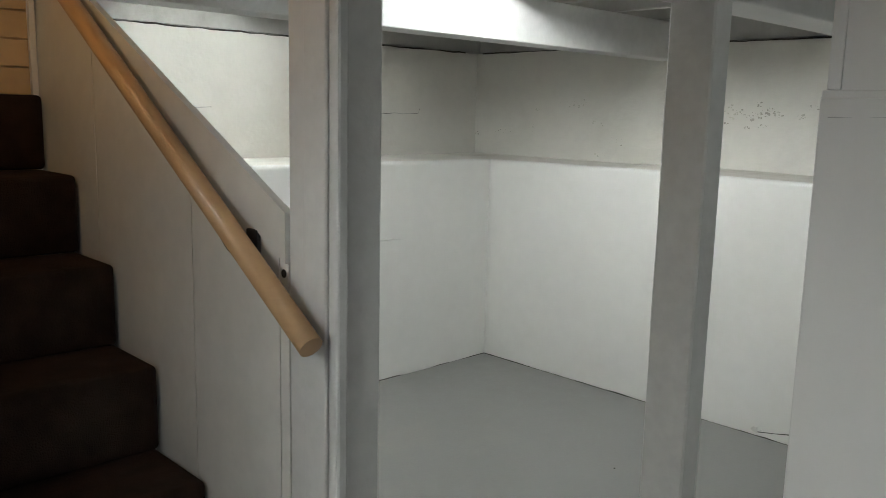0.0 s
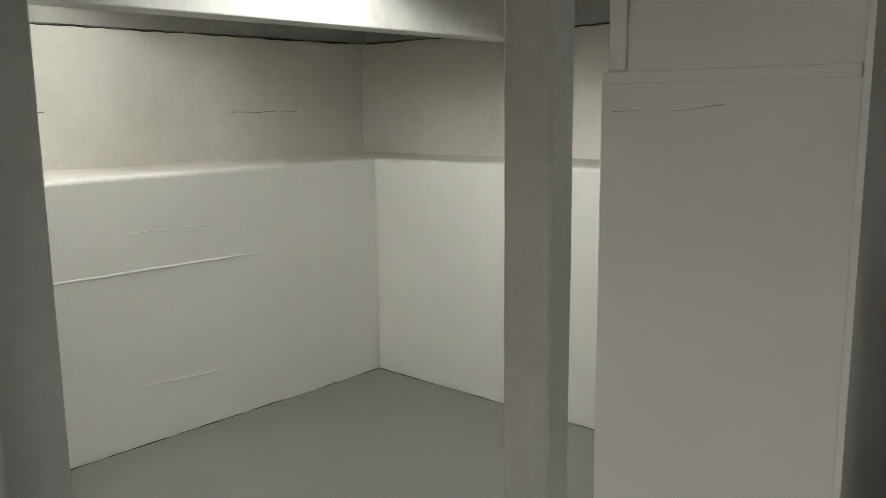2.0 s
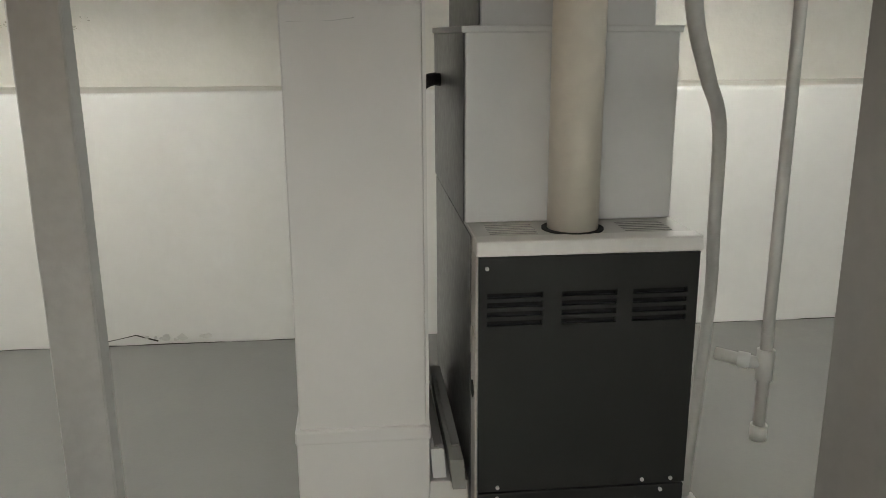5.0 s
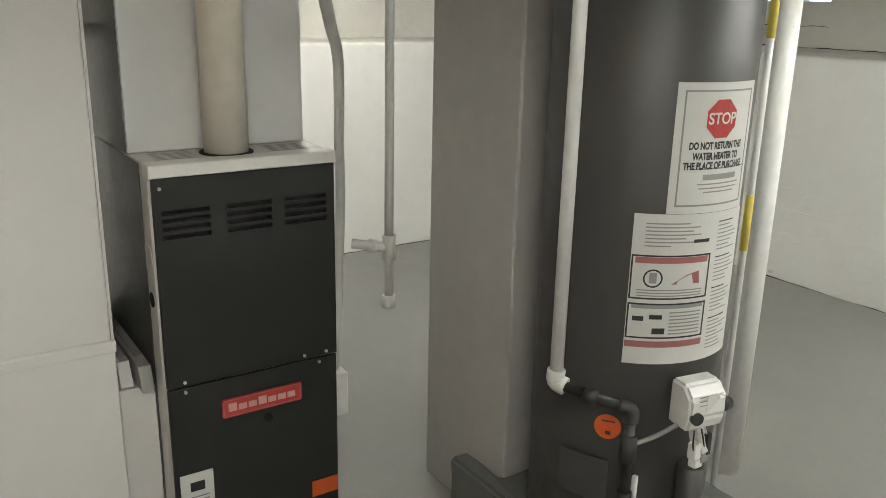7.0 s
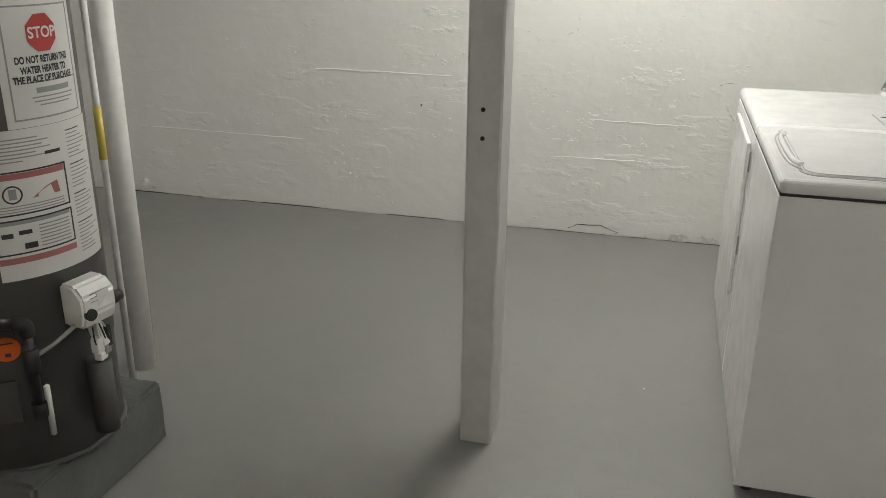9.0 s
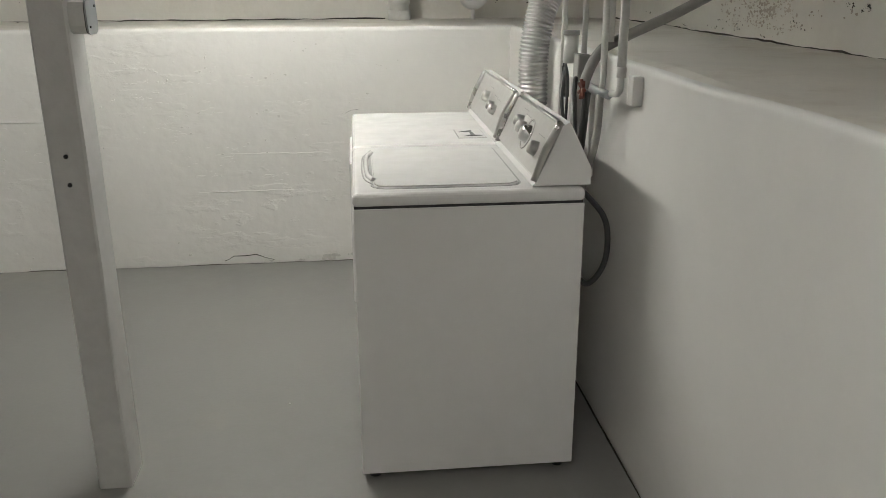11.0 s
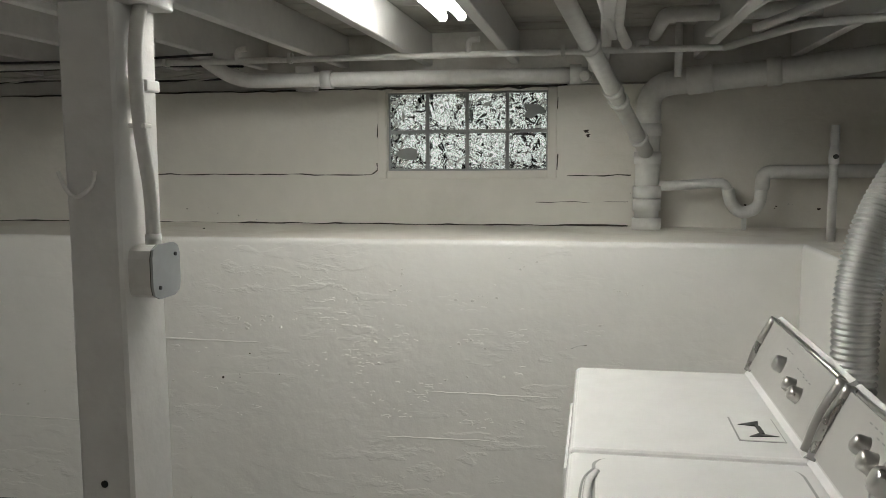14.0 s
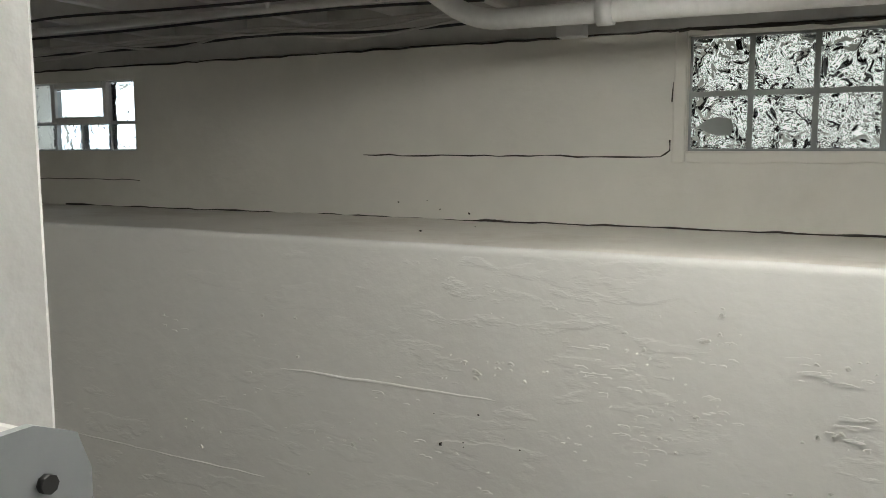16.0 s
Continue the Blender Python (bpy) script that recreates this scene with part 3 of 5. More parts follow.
# ---- return duct, furnace, plenum ----
duct = thing("return_air_duct", (1.6, 0.69, 0), "tall white-painted sheet metal return duct beside the furnace", "duct")
part("body", nbox(1.397, 1.865, 0.557, 0.815, 0.755, 1.598, 0.003), M_DUCT, duct)
part("upper_body", nbox(1.3985, 1.8635, 0.5575, 0.803, 1.5985, JOIST - 0.004, 0.003), M_DUCT, duct)
part("standing_seam", nbox(1.3955, 1.412, 0.785, 0.806, 1.607, JOIST - 0.004, 0.002), M_DUCT, duct)
part("drive_cleat", nbox(1.3958, 1.41, 0.560, 0.812, 1.594, 1.606, 0.001), M_DUCT, duct)
part("boot", nbox(1.389, 1.90, 0.551, 0.821, 0.0, 0.754, 0.003), M_DUCT, duct)
part("seam_band", nbox(1.386, 1.91, 0.548, 0.824, 0.735, 0.765, 0.004), M_DUCT, duct)
part("edge_flange", nbox(1.391, 1.42, 0.551, 0.557, 0.765, JOIST - 0.004), M_DUCT, duct)
for yy, zz in ((0.79, 1.69), (0.79, 1.60), (0.70, 1.60), (0.58, 1.61), (0.58, 1.79), (0.79, 1.78)):
    part("screw", tube(bmesh.new(), [(1.398, yy, zz), (1.3955, yy, zz)], 0.0022, 8), M_GALV, duct)
part("crossover", nbox(1.40, 1.90, 0.468, 0.551, 0.0, 0.63, 0.003), M_DUCT, duct)
filt = thing("air_filter", (1.6, 0.51, 0.63), "grey furnace filter frames in the open slot", "filter")
for k in range(2):
    bm = bmesh.new()
    prism(bm, [(0.478 + k * 0.036, 0.633), (0.506 + k * 0.036, 0.633), (0.512 + k * 0.036, 0.70), (0.484 + k * 0.036, 0.70)], "x", 1.36 + 0.05 * k, 1.86)
    part("frame", bm, M_GALV if k else M_FILTER, filt)
    part("media", nbox(1.42, 1.8, 0.486 + k * 0.036, 0.503 + k * 0.036, 0.70, 0.705), M_FILTER, filt)

FY0, FY1, FX, FT = 0.026, 0.464, 1.32, 1.165
furnace = thing("furnace", (1.65, 0.245, 0), "pale furnace cabinet with a charcoal front panel", "furnace")
part("cabinet", nbox(FX + 0.022, 2.12, FY0, FY1, 0.03, FT, 0.004), M_CAB, furnace)
part("top_rim", nbox(FX, FX + 0.05, FY0 - 0.002, FY1 + 0.002, FT - 0.028, FT + 0.002, 0.004), M_RIM, furnace)


def louvre_panel(y0, y1, z0, z1, slots):
    put = lambda u, z, d: (FX + 0.002 + d, u, z)
    return slab(y0, y1, z0, z1, slots, put, 0.011)


slots = []
for c in (0.390, 0.245, 0.105):
    for k in range(4):
        z = 0.999 + k * 0.0185
        slots.append((c - 0.054, c + 0.054, z, z + 0.0105))
up = part("upper_door", louvre_panel(FY0 + 0.004, FY1 - 0.004, 0.645, FT - 0.029, slots), M_CHAR, furnace, "charcoal louvred access door")
part("louvre_void", nbox(FX + 0.0165, FX + 0.019, FY0 + 0.02, FY1 - 0.02, 0.98, 1.12), M_BLACK, furnace)
low = part("lower_door", nbox(FX + 0.003, FX + 0.014, FY0 + 0.004, FY1 - 0.004, 0.06, 0.640, 0.003), M_CHAR, furnace, "charcoal lower access door")
badge = part("badge", nbox(FX - 0.001, FX + 0.004, 0.131, 0.337, 0.539, 0.588, 0.006), M_RED, low, "red name badge with a pale border")
for b4 in ((0.137, 0.331, 0.5835, 0.5855), (0.137, 0.331, 0.5415, 0.5435), (0.1335, 0.1355, 0.546, 0.581), (0.3325, 0.3345, 0.546, 0.581)):
    part("badge_border", nbox(FX - 0.003, FX - 0.0012, *b4), M_PINK, low)
for k in range(7):
    yb = 0.322 - 0.0252 * k
    part("badge_mark", nbox(FX - 0.003, FX - 0.0012, yb - 0.0215, yb, 0.554, (0.576 if k in (0, 3) else 0.570), 0.0008, 1), M_PINKLETTER, low)
stk = part("sticker", nbox(FX + 0.000, FX + 0.0028, 0.368, 0.448, 0.305, 0.415), M_PAPER, low, "pale paper label")
part("sticker_mark", nbox(FX - 0.0015, FX - 0.0002, 0.39, 0.425, 0.368, 0.392), M_INK, low)
for k in range(4):
    part("sticker_mark", nbox(FX - 0.0015, FX - 0.0002, 0.38, 0.44, 0.32 + k * 0.010, 0.323 + k * 0.010), M_GREYINK, low)
part("warning_sticker", nbox(FX + 0.000, FX + 0.0028, 0.034, 0.108, 0.245, 0.29), M_ORANGE, low, "orange warning label")
part("knob", tube(bmesh.new(), [(FX + 0.004, 0.222, 0.512), (FX - 0.003, 0.222, 0.512)], 0.011, 14), M_BLACK, low)
for yy, zz in ((0.42, 0.655), (0.12, 0.655), (0.06, 0.655), (0.445, 1.115), (0.08, 0.63), (0.42, 0.63)):
    part("screw", tube(bmesh.new(), [(FX + 0.004, yy, zz), (FX - 0.002, yy, zz)], 0.004, 8), M_GALV, furnace)
# sheet over the cabinet side, shade put into its colour
part("cabinet_side", nbox(FX + 0.075, 2.118, FY1 + 0.0005, FY1 + 0.003, 0.04, FT - 0.004, 0.001), M_SHADESIDE, furnace, "cabinet side darkened for its shade")
# knockouts on the cabinet side
part("knockout", tube(bmesh.new(), [(1.38, FY1 - 0.002, 0.95), (1.38, FY1 + 0.002, 0.95)], 0.032, 20), M_CAB, furnace)
part("knockout_hole", tube(bmesh.new(), [(1.375, FY1 - 0.002, 0.85), (1.375, FY1 + 0.0015, 0.85)], 0.018, 16), M_BLACK, furnace)
# top vents and flue hole
for y0 in (0.335, 0.065):
    for k in range(6):
        part("top_slot", nbox(1.385 + k * 0.015, 1.388 + k * 0.015, y0, y0 + 0.095, FT - 0.002, FT + 0.0012), M_GREYPL, furnace)
part("flue_hole", tube(bmesh.new(), [(1.42, 0.258, FT - 0.002), (1.42, 0.258, FT + 0.003)], 0.062, 28), M_BLACK, furnace)
flue = thing("flue_pipe", (1.42, 0.258, FT), "cream plastic flue pipe rising from the furnace top", "pipe")
part("pipe", tube(bmesh.new(), [(1.42, 0.258, FT - 0.0), (1.42, 0.258, JOIST - 0.03)], 0.051, 28), M_CREAM, flue)
plen = thing("supply_plenum", (1.75, 0.25, FT), "galvanised sheet metal plenum on the furnace", "duct")
part("lower_box", nbox(1.486, 2.12, 0.033, 0.466, FT + 0.002, 1.552, 0.003), M_GALV, plen)
# sheets over the plenum sides, coloured dark for the shade there
part("side_panel", nbox(1.489, 2.118, 0.4665, 0.4695, FT + 0.004, 1.544, 0.001), M_SHADESIDE, plen, "galvanised side panel darkened for its shade")
part("upper_side_panel", nbox(1.533, 2.078, 0.4305, 0.4335, 1.56, JOIST - 0.005, 0.001), M_SHADESIDE, plen)
part("upper_box", nbox(1.53, 2.08, 0.07, 0.43, 1.553, JOIST - 0.003, 0.003), M_GALV, plen)
part("flange", nbox(1.480, 2.125, 0.028, 0.474, 1.545, 1.558, 0.002), M_GALV, plen)
hose_pts = [(1.96, 0.463, 1.430), (1.94, 0.490, 1.434), (1.90, 0.520, 1.425), (1.895, 0.555, 1.402), (1.90, 0.60, 1.35), (1.91, 0.63, 1.15), (1.915, 0.60, 0.95), (1.93, 0.545, 0.885), (1.94, 0.535, 0.865)]
part("drain_hose", tube(bmesh.new(), hose_pts, lambda f: 0.0145 + 0.0018 * math.sin(f * 380), 12, 40), M_DKHOSE, plen, "black corrugated hose")

# gas drop and condensate pipes beside the furnace
gp = thing("gas_drop_pipe", (1.26, -0.09, 0.77), "white-painted gas drop with a tee and cap", "pipe")
part("riser", pipe([(1.275, -0.098, JOIST), (1.255, -0.085, 0.79)], 0.0115), M_PIPE, gp)
part("tee", tube(bmesh.new(), [(1.258, -0.087, 0.955), (1.256, -0.086, 0.895)], 0.017, 12), M_PIPE, gp)
part("cap", tube(bmesh.new(), [(1.255, -0.085, 0.80), (1.255, -0.085, 0.77)], 0.0165, 12), M_PIPE, gp)
part("branch", tube(bmesh.new(), [(1.257, -0.087, 0.925), (1.27, -0.05, 0.93), (1.30, -0.005, 0.935)], 0.012, 12), M_PIPE, gp)
part("union", tube(bmesh.new(), [(1.267, -0.06, 0.929), (1.277, -0.04, 0.931)], 0.016, 8), M_GALV, gp)
cp = thing("condensate_pipe", (1.45, -0.03, 0.4), "white-painted bent conduit down the furnace side", "pipe")
part("riser", tube(bmesh.new(), [(1.0, 0.23, JOIST), (1.05, 0.20, 1.78), (1.10, 0.165, 1.58), (1.22, 0.085, 1.47), (1.35, 0.0, 1.37), (1.45, -0.05, 1.15), (1.49, -0.07, 0.95), (1.46, -0.03, 0.52)], 0.0135, 12, 8), M_PIPE, cp)
part("switch_box", nbox(1.42, 1.47, -0.055, 0.018, 0.40, 0.53, 0.006), M_PVC, cp)

# ---- chimney and water heater ----
single("chimney", nbox(1.197, 1.612, -1.0, -0.437, 0, DECK - 0.03, 0.008), M_CHIM, "smooth painted masonry chimney stack", "chimney", "structure")
pad = thing("heater_pad", (1.05, -0.75, 0), "grey-painted concrete pad under the water heater", "concrete pad")
bm = prism(bmesh.new(), [(0.730, -0.362), (0.730, -0.925), (1.193, -0.925), (1.193, -0.430), (1.365, -0.430), (1.365, -0.362)], "z", 0.0, 0.201)
bmesh.ops.bevel(bm, geom=bm.edges[:], offset=0.012, segments=2, affect="EDGES")
bmesh.ops.subdivide_edges(bm, edges=[e for e in bm.edges if e.calc_length() > 0.1], cuts=6, use_grid_fill=True)
for v in bm.verts:
    v.co += V((noise.noise(v.co * 9), noise.noise(v.co * 9 + V((5, 0, 0))), noise.noise(v.co * 11))) * 0.006 if v.co.z > 0.02 else V((0, 0, 0))
part("slab", bm, M_PAD, pad)

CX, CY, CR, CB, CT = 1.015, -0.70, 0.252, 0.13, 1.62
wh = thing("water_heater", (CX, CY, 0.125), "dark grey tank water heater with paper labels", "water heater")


def lathe(bm, prof, cx, cy, seg=48):
    rings = [[bm.verts.new((cx + r * math.cos(2 * math.pi * k / seg), cy + r * math.sin(2 * math.pi * k / seg), z)) for k in range(seg)] for r, z in prof]
    for a, b in zip(rings, rings[1:]):
        for k in range(seg):
            f = bm.faces.new((a[k], a[(k + 1) % seg], b[(k + 1) % seg], b[k]))
            f.smooth = True
    bm.faces.new(rings[0][::-1])
    bm.faces.new(rings[-1])
    return bm


part("tank", lathe(bmesh.new(), [(CR - 0.012, CB), (CR - 0.004, CB + 0.004), (CR - 0.004, 0.415), (CR, 0.42), (CR, CT - 0.03), (CR - 0.02, CT), (0.1, CT + 0.01)], CX, CY), M_WH, wh)
part("skirt_ring", lathe(bmesh.new(), [(CR + 0.002, CB - 0.004), (CR + 0.004, CB + 0.0), (CR + 0.003, CB + 0.012), (CR - 0.01, CB + 0.014)], CX, CY), M_WH, wh)


def wrap(th0, th1, z0, z1, off, nu=24, thick=0.0006):
    """A sheet that hugs the tank from angle th0 to th1 (degrees)."""
    bm = bmesh.new()
    rows = []
    for i in range(nu + 1):
        t = radians(th0 + (th1 - th0) * i / nu)
        rows.append([bm.verts.new((CX + r * math.cos(t), CY + r * math.sin(t), z)) for r, z in ((CR + off, z0), (CR + off, z1), (CR + off - thick, z1), (CR + off - thick, z0))])
    for a, b in zip(rows, rows[1:]):
        for k in range(4):
            bm.faces.new((a[k], b[k], b[(k + 1) % 4], a[(k + 1) % 4]))
    bm.faces.new(rows[0])
    bm.faces.new(rows[-1][::-1])
    return bm


def wrap_text(s, size, th, z, off, stretch=1.0, bold=0.0):
    bm = text_mesh(s, size, bold)
    for v in bm.verts:
        t = radians(th) + v.co.x * stretch / (CR + off)
        v.co = (CX + (CR + off) * math.cos(t), CY + (CR + off) * math.sin(t), z + v.co.y)
    return bm


def frame_lines(a, b, z0, z1, w, off, material, parent):
    dw = math.degrees(w / CR)
    for p in ((a, b, z0, z0 + w), (a, b, z1 - w, z1), (a, a + dw, z0, z1), (b - dw, b, z0, z1)):
        part("label_border", wrap(*p, off, 24 if p[1] - p[0] > 10 else 2), material, parent)


la = part("label", wrap(146.5, 202, 1.055, 1.355, 0.0012), M_PAPER, wh, "white stop-notice label")
frame_lines(150.5, 198, 1.072, 1.338, 0.004, 0.0020, M_GREYINK, la)
oc = bmesh.new()
pts = [(0.047 * math.cos(radians(22.5 + 45 * k)), 0.047 * math.sin(radians(22.5 + 45 * k))) for k in range(8)]
fan = [oc.verts.new((CX + (CR + 0.0028) * math.cos(radians(173.5) + u / CR), CY + (CR + 0.0028) * math.sin(radians(173.5) + u / CR), 1.273 + w)) for u, w in pts]
oc.faces.new(fan)
bmesh.ops.triangulate(oc, faces=oc.faces)
part("stop_sign", oc, M_RED, la, "red octagon")
part("writing", wrap_text("STOP", 0.036, 173.5, 1.273, 0.0042, 0.95, 0.0008), M_PAPER, la)
for s, z in (("DO NOT RETURN THIS", 1.224), ("WATER HEATER TO", 1.200), ("THE PLACE OF PURCHASE", 1.178)):
    part("writing", wrap_text(s, 0.0225, 173.0, z - 0.012, 0.0028, 0.68, 0.0010), M_INK, la)
part("writing_bar", wrap(165, 189, 1.133, 1.146, 0.0024), M_GREYINK, la)
for k, (a, b) in enumerate(((157, 198), (162, 192), (163, 191), (166, 188))):
    z = (1.158, 1.122, 1.112, 1.103)[k]
    part("writing_bar", wrap(a, b, z, z + 0.003, 0.0024), M_GREYINK, la)
lb = part("label", wrap(130.5, 204, 0.678, 1.054, 0.0012), M_PAPER, wh, "white instruction label with warning boxes")
for k in range(7):
    part("writing_bar", wrap(137, 137 + (24, 30, 26, 31, 22, 29, 14)[k], 1.03 - k * 0.009, 1.033 - k * 0.009, 0.0022), M_GREYINK, lb)
part("writing_bar", wrap(164, 174, 0.984, 0.992, 0.0022), M_INK, lb)
for z0, z1 in ((0.845, 0.955), (0.745, 0.835)):
    frame_lines(131, 176, z0, z1, 0.004, 0.0024, M_INK, lb)
part("red_band", wrap(133, 174, 0.935, 0.950, 0.0026), M_PINK, lb)
part("red_band", wrap(131, 176, 0.722, 0.738, 0.0022), M_PINK, lb)
part("dark_band", wrap(133, 174, 0.822, 0.831, 0.0026), M_GREYINK, lb)
bm = bmesh.new()
for k in range(24):
    a0, a1 = 2 * math.pi * k / 24, 2 * math.pi * (k + 1) / 24
    q = [(0.023 * math.cos(a0), 0.023 * math.sin(a0)), (0.023 * math.cos(a1), 0.023 * math.sin(a1)), (0.019 * math.cos(a1), 0.019 * math.sin(a1)), (0.019 * math.cos(a0), 0.019 * math.sin(a0))]
    bm.faces.new([bm.verts.new((CX + (CR + 0.003) * math.cos(radians(143) + u / CR), CY + (CR + 0.003) * math.sin(radians(143) + u / CR), 0.898 + w)) for u, w in q])
part("pictogram", bm, M_INK, lb)
part("pictogram", wrap(141, 145, 0.886, 0.912, 0.0028), M_GREYINK, lb)
bm = bmesh.new()
bm.faces.new([bm.verts.new((CX + (CR + 0.003) * math.cos(radians(162) + u / CR), CY + (CR + 0.003) * math.sin(radians(162) + u / CR), 0.895 + w)) for u, w in ((-0.04, -0.012), (0.035, -0.012), (0.03, 0.02), (0.0, 0.012))])
part("pictogram", bm, M_PINK, lb)
for k in range(3):
    part("writing_bar", wrap(135, 172, 0.853 + k * 0.007, 0.8555 + k * 0.007, 0.0026), M_GREYINK, lb)
for k in range(7):
    part("writing_bar", wrap(154, 173, 0.756 + k * 0.009, 0.759 + k * 0.009, 0.0026), M_GREYINK, lb)
part("pictogram", wrap(134, 140, 0.79, 0.802, 0.0026), M_INK, lb)
part("pictogram", wrap(143, 150, 0.795, 0.806, 0.0026), M_INK, lb)
part("pictogram", wrap(145, 152, 0.757, 0.772, 0.0026), M_INK, lb)
random.seed(9)
for k in range(34):
    if k in (9, 17, 25):
        continue
    part("writing_bar", wrap(180, 190 + random.random() * 11, 0.705 + k * 0.0098, 0.7075 + k * 0.0098, 0.0022, 8), M_INK if k in (8, 16, 24, 33) else M_GREYINK, lb)
# access panel and sticker
part("access_panel", wrap(98, 128, 0.285, 0.405, 0.004, 14, 0.006), M_WH, wh)
stick = bmesh.new()
fan = [stick.verts.new((CX + (CR + 0.0015) * math.cos(radians(126) + 0.034 * math.cos(a) / CR), CY + (CR + 0.0015) * math.sin(radians(126) + 0.034 * math.cos(a) / CR), 0.498 + 0.034 * math.sin(a))) for a in (2 * math.pi * k / 28 for k in range(28))]
stick.faces.new(fan)
part("round_sticker", stick, M_ORANGE, wh, "round orange sticker")
part("sticker_mark", wrap(122.5, 130, 0.512, 0.516, 0.0026, 6), M_INK, wh)
part("sticker_mark", wrap(125, 128, 0.477, 0.487, 0.0026, 4), M_INK, wh)
pol = lambda th, r, z: V((CX + r * math.cos(radians(th)), CY + r * math.sin(radians(th)), z))
# gas control
bm = prism(bmesh.new(), [(-0.040, -0.058), (0.030, -0.058), (0.042, -0.020), (0.040, 0.030), (0.012, 0.060), (-0.040, 0.060)], "x", -0.056, 0.056)
bmesh.ops.bevel(bm, geom=bm.edges[:], offset=0.008, segments=2, affect="EDGES")
gv = part("gas_control", bm, M_PVC, wh, "white gas control valve")
spin = Matrix.Translation(pol(170, CR + 0.045, 0.588)) @ Matrix.Rotation(radians(170 - 90), 4, "Z")
gv.data.transform(Matrix.Translation(-ORIGIN[wh]).inverted())
gv.data.transform(Matrix.Translation(-ORIGIN[wh]) @ spin)
part("control_dial", tube(bmesh.new(), [pol(164, CR + 0.083, 0.57), pol(164, CR + 0.095, 0.57)], 0.016, 18), M_INK, gv)
part("control_label", tube(bmesh.new(), [pol(172, CR + 0.083, 0.603), pol(172, CR + 0.0862, 0.603)], 0.028, 4), M_PAPER, gv)
part("side_knob", tube(bmesh.new(), [pol(185, CR + 0.045, 0.557), pol(193, CR + 0.05, 0.557)], 0.017, 10), M_IRON, gv)
part("connector", nbox(-0.018, 0.018, -0.012, 0.012, -0.035, 0.035, 0.004), M_PVC, gv).data.transform(Matrix.Translation(-ORIGIN[wh]) @ Matrix.Translation(pol(173, CR + 0.045, 0.485)) @ Matrix.Rotation(radians(0.3 * 57), 4, "Y") @ Matrix.Translation(ORIGIN[wh]))
part("burner_sleeve", tube(bmesh.new(), [pol(173, CR + 0.033, 0.408), pol(173, CR + 0.033, 0.19)], 0.033, 18), M_WH, wh)
for a, zz, w, h, m in ((170, 0.462, 0.016, 0.022, M_PVC), (174, 0.445, 0.013, 0.018, M_GREYPL), (171, 0.428, 0.015, 0.012, M_PVC), (176, 0.475, 0.010, 0.030, M_IRON)):
    c = pol(a, CR + 0.056, zz)
    part("plug", nbox(c.x - 0.012, c.x + 0.012, c.y - w, c.y + w, zz - h, zz + h, 0.004), m, wh)
for k in range(4):
    part("wire", tube(bmesh.new(), [pol(168 + 2 * k, CR + 0.058, 0.52), pol(167 + 3 * k, CR + 0.066, 0.48), pol(170 + 2 * k, CR + 0.060, 0.44), pol(171 + k, CR + 0.045, 0.405)], 0.0022, 6, 5), M_PVC if k % 2 else M_IRON, wh)
for k in range(3):
    part("control_marking", tube(bmesh.new(), [pol(165, CR + 0.0865, 0.622 - 0.011 * k), pol(176, CR + 0.0865, 0.624 - 0.011 * k)], 0.0011, 5), M_GREYINK, gv)
# gas line
gl = thing("gas_line", pol(105, CR + 0.08, 0.6), "white gas pipe with black iron fittings at the heater", "pipe")
e0 = pol(104, CR + 0.085, 0.628)
part("riser", tube(bmesh.new(), [V((e0.x, e0.y, JOIST)), e0], 0.0165, 14), M_PVC, gl)
part("elbow", tube(bmesh.new(), [e0 + V((0, 0, 0.03)), e0, pol(108.5, CR + 0.082, 0.619)], 0.0225, 12, 4), M_PVC, gl)
part("nipple", tube(bmesh.new(), [pol(107.5, CR + 0.082, 0.619), pol(132.5, CR + 0.075, 0.596)], 0.013, 10), M_IRON, gl)
part("union", tube(bmesh.new(), [pol(116.5, CR + 0.08, 0.611), pol(122.5, CR + 0.078, 0.606)], 0.021, 8), M_IRON, gl)
part("iron_elbow", tube(bmesh.new(), [pol(131.5, CR + 0.075, 0.596), pol(136.5, CR + 0.075, 0.589), pol(137, CR + 0.075, 0.559)], 0.019, 12, 5), M_IRON, gl)
part("drip_leg", tube(bmesh.new(), [pol(137, CR + 0.075, 0.584), pol(137, CR + 0.075, 0.344)], 0.0125, 12), M_IRON, gl)
part("tee", tube(bmesh.new(), [pol(137, CR + 0.075, 0.524), pol(137, CR + 0.075, 0.454)], 0.020, 12), M_IRON, gl)
part("cap", tube(bmesh.new(), [pol(137, CR + 0.075, 0.369), pol(137, CR + 0.075, 0.329)], 0.019, 8), M_IRON, gl)
part("feed", tube(bmesh.new(), [pol(137, CR + 0.075, 0.494), pol(148.5, CR + 0.06, 0.514), pol(161.5, CR + 0.05, 0.542)], 0.006, 10, 4), M_GREYPL, gl)
part("tag", tube(bmesh.new(), [pol(141.5, CR + 0.06, 0.404), pol(141.5, CR + 0.05, 0.254)], 0.008, 4), M_PIPE, gl)
